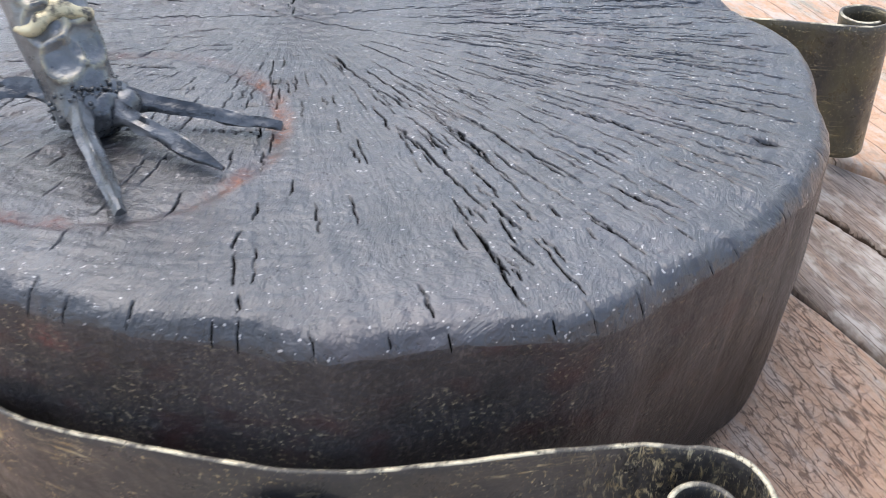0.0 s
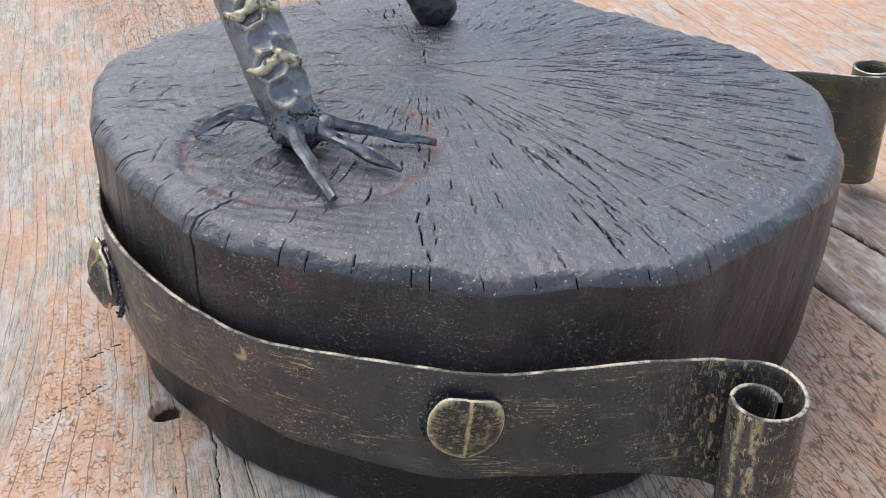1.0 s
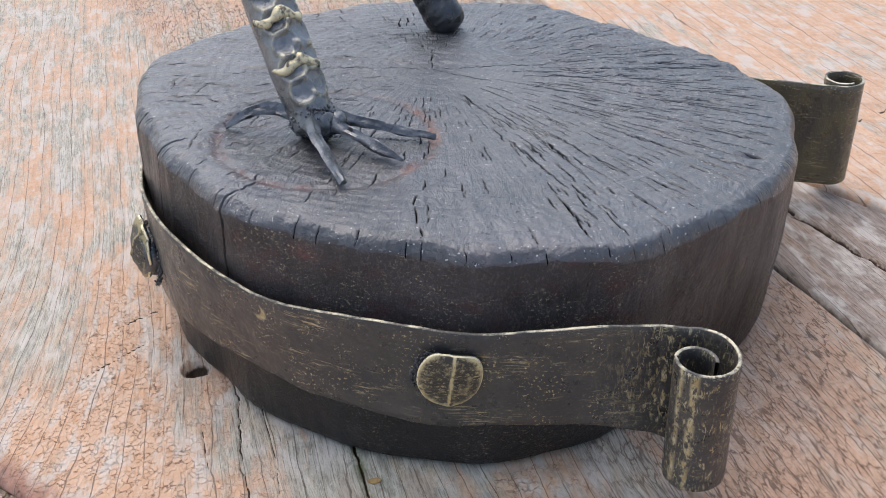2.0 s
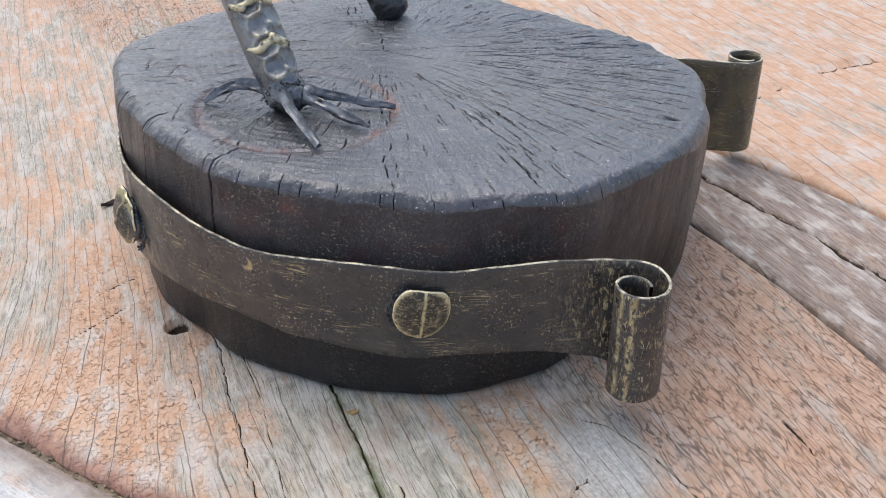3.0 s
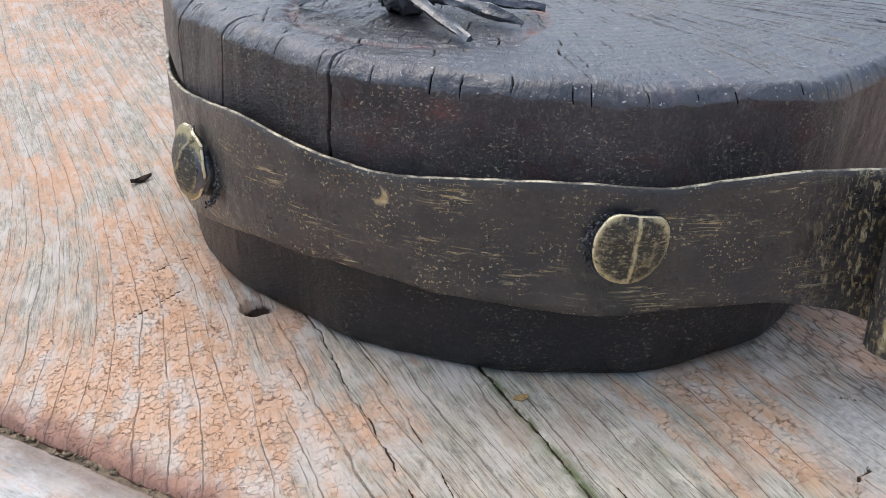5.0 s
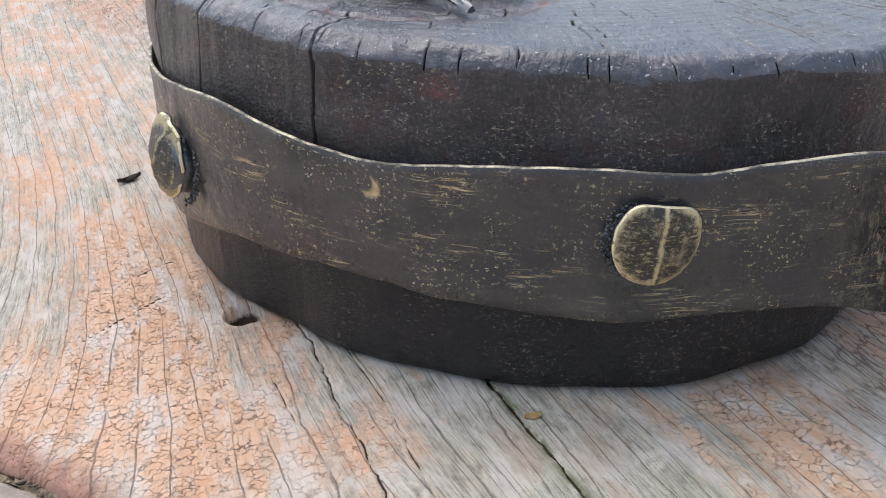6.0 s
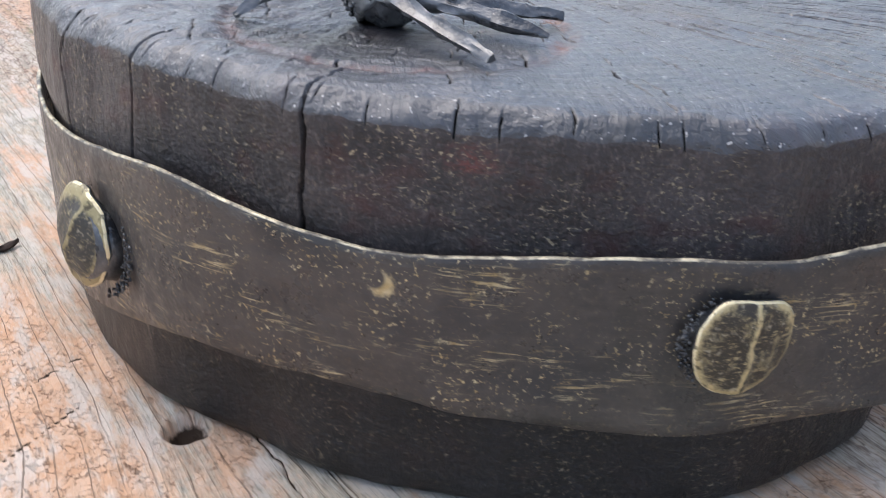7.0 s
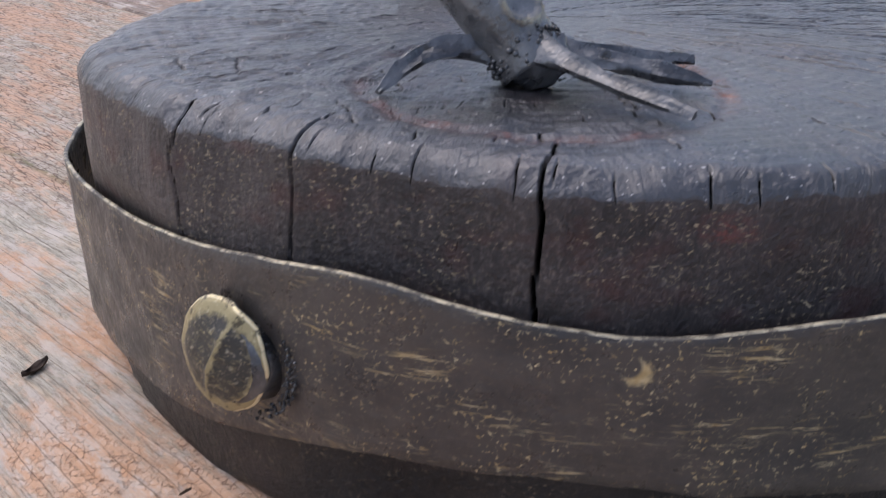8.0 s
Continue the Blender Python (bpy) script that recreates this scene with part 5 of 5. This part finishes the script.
main_cracks = [
    (GAPS[0], 0.00042, 0.0019, 0.0007),
    ([(-0.250, -0.046), (-0.2333, -0.0442), (-0.2275, -0.0431), (-0.2022, -0.0440), (-0.1871, -0.0465), (-0.1713, -0.0470), (-0.1366, -0.0483), (-0.1198, -0.0492), (-0.090, -0.052)], 0.00028, 0.0016, 0.0018),
    ([(-0.0868, 0.0762), (-0.0858, 0.0705), (-0.0817, 0.0615), (-0.0694, 0.0515), (-0.0506, 0.0360), (-0.028, 0.020)], 0.0005, 0.0020, 0.0024),
    ([(-0.0832, 0.0631), (-0.0815, 0.0678), (-0.079, 0.071)], 0.0004, 0.002, 0.0010),
    ([(-0.0740, 0.0555), (-0.0700, 0.0600), (-0.0690, 0.0640)], 0.0004, 0.002, 0.0010),
    ([uvp(0.118, 0.134), uvp(0.121, 0.124), uvp(0.127, 0.108)], 0.0009, 0.003, 0.0015),
    ([(-0.2826, -0.0877), (-0.2898, -0.0754), (-0.2906, -0.0634)], 0.0007, 0.0014, 0.0020),
    ([(-0.2452, -0.1134), (-0.2570, -0.0945), (-0.2692, -0.0746)], 0.0005, 0.0008, 0.0004),
    ([(-0.2101, -0.0593), (-0.1907, -0.0590), (-0.1790, -0.0591)], 0.0002, 0.0015, 0.0010),
    ([(-0.2350, -0.0345), (-0.1740, -0.0343), (-0.1463, -0.0372), (-0.1150, -0.0392), (-0.08, -0.043)], 0.00019, 0.0012, 0.0006),
    ([(-0.1113, 0.0021), (-0.0990, 0.0007), (-0.0795, -0.0013), (-0.0692, -0.0051), (-0.05, -0.008)], 0.0004, 0.0018, 0.0016),
    ([(-0.1080, -0.0040), (-0.0880, -0.0052), (-0.0660, -0.0100)], 0.0003, 0.0020, 0.0010),
    ([(-0.0983, 0.0026), (-0.0882, 0.0041), (-0.0762, 0.0018), (-0.0664, 0.0024)], 0.0004, 0.0018, 0.0020),
    ([(-0.1260, 0.0700), (-0.1063, 0.0899), (-0.0899, 0.0966), (-0.0714, 0.1004), (-0.03, 0.106)], 0.0003, 0.0012, 0.0010),
]
board("board", "orange painted board with grey bare patches and long cracks", C_EDGE, D_EDGE, np.r_[np.arange(-1.5, -0.72, 0.008), np.arange(-0.72, -0.31, 0.003), np.arange(-0.31, -0.02, 0.0013), np.arange(-0.02, 0.29, 0.008)], 620, 0.0, MAT_MAIN, TABLE_TURN, 100, main_cracks, slack=0.0004, main=True, parent=table)
board("board", "bare grey-brown board with open grain", D_EDGE, E_EDGE, stations(-1.5, 0.28, -0.45, -0.05, 0.004, 0.03), 110, 0.0005, MAT_BROWN, TABLE_TURN, 200, [([(-0.5, 0.225), (-0.3, 0.236), (-0.2, 0.258), (-0.1, 0.270)], 0.0014, 0.004, 0.003)], parent=table)
board("board", "faded orange painted board", E_EDGE, G_EDGE, stations(-1.5, 0.28, -0.65, -0.15, 0.006, 0.04), 180, 0.0015, MAT_FAR, TABLE_TURN, 300, [([uvp(0.190, 0.436), uvp(0.204, 0.446), uvp(0.249, 0.478), uvp(0.304, 0.501)], 0.0014, 0.004, 0.003)], parent=table)
board("board", "faded orange painted board", G_EDGE, OUT_EDGE, stations(-1.5, 0.28, -0.65, -0.15, 0.02, 0.06), 90, 0.0, MAT_FAR, TABLE_TURN, 400, [], parent=table)

# boards that meet the painted one along a slanting joint
SLANT = math.atan2(-0.564, 0.826)


def slant(x, y):
    return (0.826 * x - 0.564 * y, 0.564 * x + 0.826 * y)


def world_of(u, v):
    return (0.350 * u + 0.937 * v, -0.937 * u + 0.350 * v)


C_SLANT = sorted(slant(*world_of(*p)) for p in C_EDGE)
C_LOW = [(-1.6, -0.052), (-0.2110, -0.0423), (-0.1793, -0.0461), (-0.1557, -0.0433), (0.0, -0.045), (0.5, -0.05)]
C_OUT = [(-1.6, -0.50), (0.5, -0.50)]
board("board", "pale bleached board with a few paint stains", C_LOW, C_SLANT, stations(-1.3, 0.40, -0.36, 0.0, 0.003, 0.03), 120, -0.0018, MAT_PALE, SLANT, 500, [], slack=0.0003, parent=table)
board("board", "weathered grey-brown board with traces of paint", C_OUT, C_LOW, stations(-1.3, 0.40, -0.36, 0.0, 0.006, 0.04), 160, -0.0026, MAT_LOW, SLANT, 600, [], slack=0.0002, parent=table)


# ---------------------------------------------------------------- small things on the table
def crumbs():
    """Earth and moss that fills the slanting joint."""
    rnd = random.Random(9)
    bm = bmesh.new()
    rows = []
    for i in range(420):
        s = -0.42 + i * 0.001
        v = float(np.interp(s, [p[0] for p in C_EDGE], [p[1] for p in C_EDGE]))
        row = []
        for j in range(6):
            x, y = world_of(s, v + (j - 2.5) * 0.0011)
            row.append(bm.verts.new((x, y, -0.0042 + 0.0036 * float(fbm(np.array([s * 260]), np.array([j * 0.7]), 4)[0]))))
        rows.append(row)
    for a, b in zip(rows, rows[1:]):
        for j in range(5):
            bm.faces.new((a[j], a[j + 1], b[j + 1], b[j]))
    for _ in range(240):
        s = rnd.uniform(-0.29, -0.06)
        v = float(np.interp(s, [p[0] for p in C_EDGE], [p[1] for p in C_EDGE]))
        x, y = world_of(s, v + rnd.gauss(-0.0002, 0.0009))
        r = rnd.uniform(0.0003, 0.0009)
        made = bmesh.ops.create_icosphere(bm, subdivisions=1, radius=1.0)["verts"]
        m = pose(x, y, rnd.uniform(-0.0028, -0.0012), rnd.uniform(-18, 18), rnd.uniform(-18, 18), rnd.uniform(0, 360))
        for w in made:
            w.co = m @ Vector((w.co.x * r * rnd.uniform(0.8, 2.6), w.co.y * r * rnd.uniform(0.4, 1.4), w.co.z * r * rnd.uniform(0.2, 0.7)))
    return tagged(part("joint_dirt", bm, MAT_DIRT), "dark earth and moss crumbs filling the joint", "dirt", "", "stuff")


crumbs()


def curl(name, label, category, place, size, turn, mat, seed, bow=0.5, thick=0.0005):
    """A small curled scrap: a bent, ragged sheet with thickness."""
    rnd = random.Random(seed)
    bm = bmesh.new()
    n, m = 9, 6
    def at(i, j, top):
        u, v = i / (n - 1) * 2 - 1, j / (m - 1) * 2 - 1
        w = (1 - abs(u) ** 2.2) * 0.9 + 0.1
        x, y = u * size[0] / 2, v * w * size[1] / 2 * (1 + 0.8 * (noise.noise(Vector((u * 2.6, v * 2.6, seed)))))
        z = size[2] * (bow * u * u + (1 - bow) * v * v) + (thick if top else 0) + 0.0003 * noise.noise(Vector((u * 3, v * 3, seed + 5)))
        return bm.verts.new((x, y, max(0, z)))
    grids = [[[at(i, j, t) for j in range(m)] for i in range(n)] for t in (False, True)]
    for g in grids:
        for i in range(n - 1):
            for j in range(m - 1):
                bm.faces.new((g[i][j], g[i + 1][j], g[i + 1][j + 1], g[i][j + 1]))
    lo, hi = grids
    edge = [(i, 0) for i in range(n)] + [(n - 1, j) for j in range(1, m)] + [(i, m - 1) for i in range(n - 2, -1, -1)] + [(0, j) for j in range(m - 2, 0, -1)]
    for (a, b), (c, d) in zip(edge, edge[1:] + edge[:1]):
        bm.faces.new((lo[a][b], lo[c][d], hi[c][d], hi[a][b]))
    ob = part(name, bm, mat)
    ob.matrix_world = pose(*place, 0, 0, turn)
    return tagged(ob, label, category)


curl("bark_chip", "small dark curled bark chip lying on the table", "bark chip", (-0.1970, 0.3210, 0.0), (0.0105, 0.0034, 0.0022), 40, MAT_CHIP, 2)
curl("leaf_scrap", "small dry orange leaf scrap lying beside a crack", "leaf", (-0.0550, 0.1430, 0.0), (0.0050, 0.0026, 0.0010), 10, MAT_LEAF, 4)
curl("paint_flake", "pale blue flake of old paint on the board", "paint flake", (0.036, 0.063, 0.0), (0.0090, 0.0070, 0.0006), 20, MAT_FLAKE_BLUE, 6, 0.5, 0.0003)
curl("paint_flake", "brown flake of old paint on the board", "paint flake", (-0.030, 0.058, 0.0), (0.0085, 0.0050, 0.0008), -40, MAT_FLAKE_BROWN, 8)

# ---------------------------------------------------------------- what carries the table, and the ground
def trestle(x, y):
    bm = bmesh.new()
    bmesh.ops.create_cube(bm, size=1.0, matrix=Matrix.Translation((x, y, -0.3955)) @ Matrix.Diagonal((0.08, 0.08, 0.709, 1)))
    bmesh.ops.bevel(bm, geom=bm.edges[:], offset=0.004, segments=2, affect="EDGES")
    return part("leg", bm, MAT_UNDER, table, "square grey timber leg")


for x, y in ((-0.45, 0.25), (0.45, 0.15), (-0.20, 1.10), (0.60, 1.05)):
    trestle(x, y)
bm = bmesh.new()
bmesh.ops.create_grid(bm, x_segments=40, y_segments=40, size=300)
ground = part("ground", bm, MAT_GROUND)
ground.location = (0, 0, -0.75)
tagged(ground, "pale gravel ground under the open sky", "ground", "", "structure")

# unseen wall added behind the camera to shade the front of everything
bm = bmesh.new()
bmesh.ops.create_cube(bm, size=1.0, matrix=Matrix.Translation((0, -5.5, 0.25)) @ Matrix.Diagonal((16.0, 0.25, 2.00, 1)))
bmesh.ops.bevel(bm, geom=bm.edges[:], offset=0.01, segments=2, affect="EDGES")
tagged(part("added_wall", bm, MAT_WALL), "plain grey wall added out of view to shade the front", "wall", "", "structure")
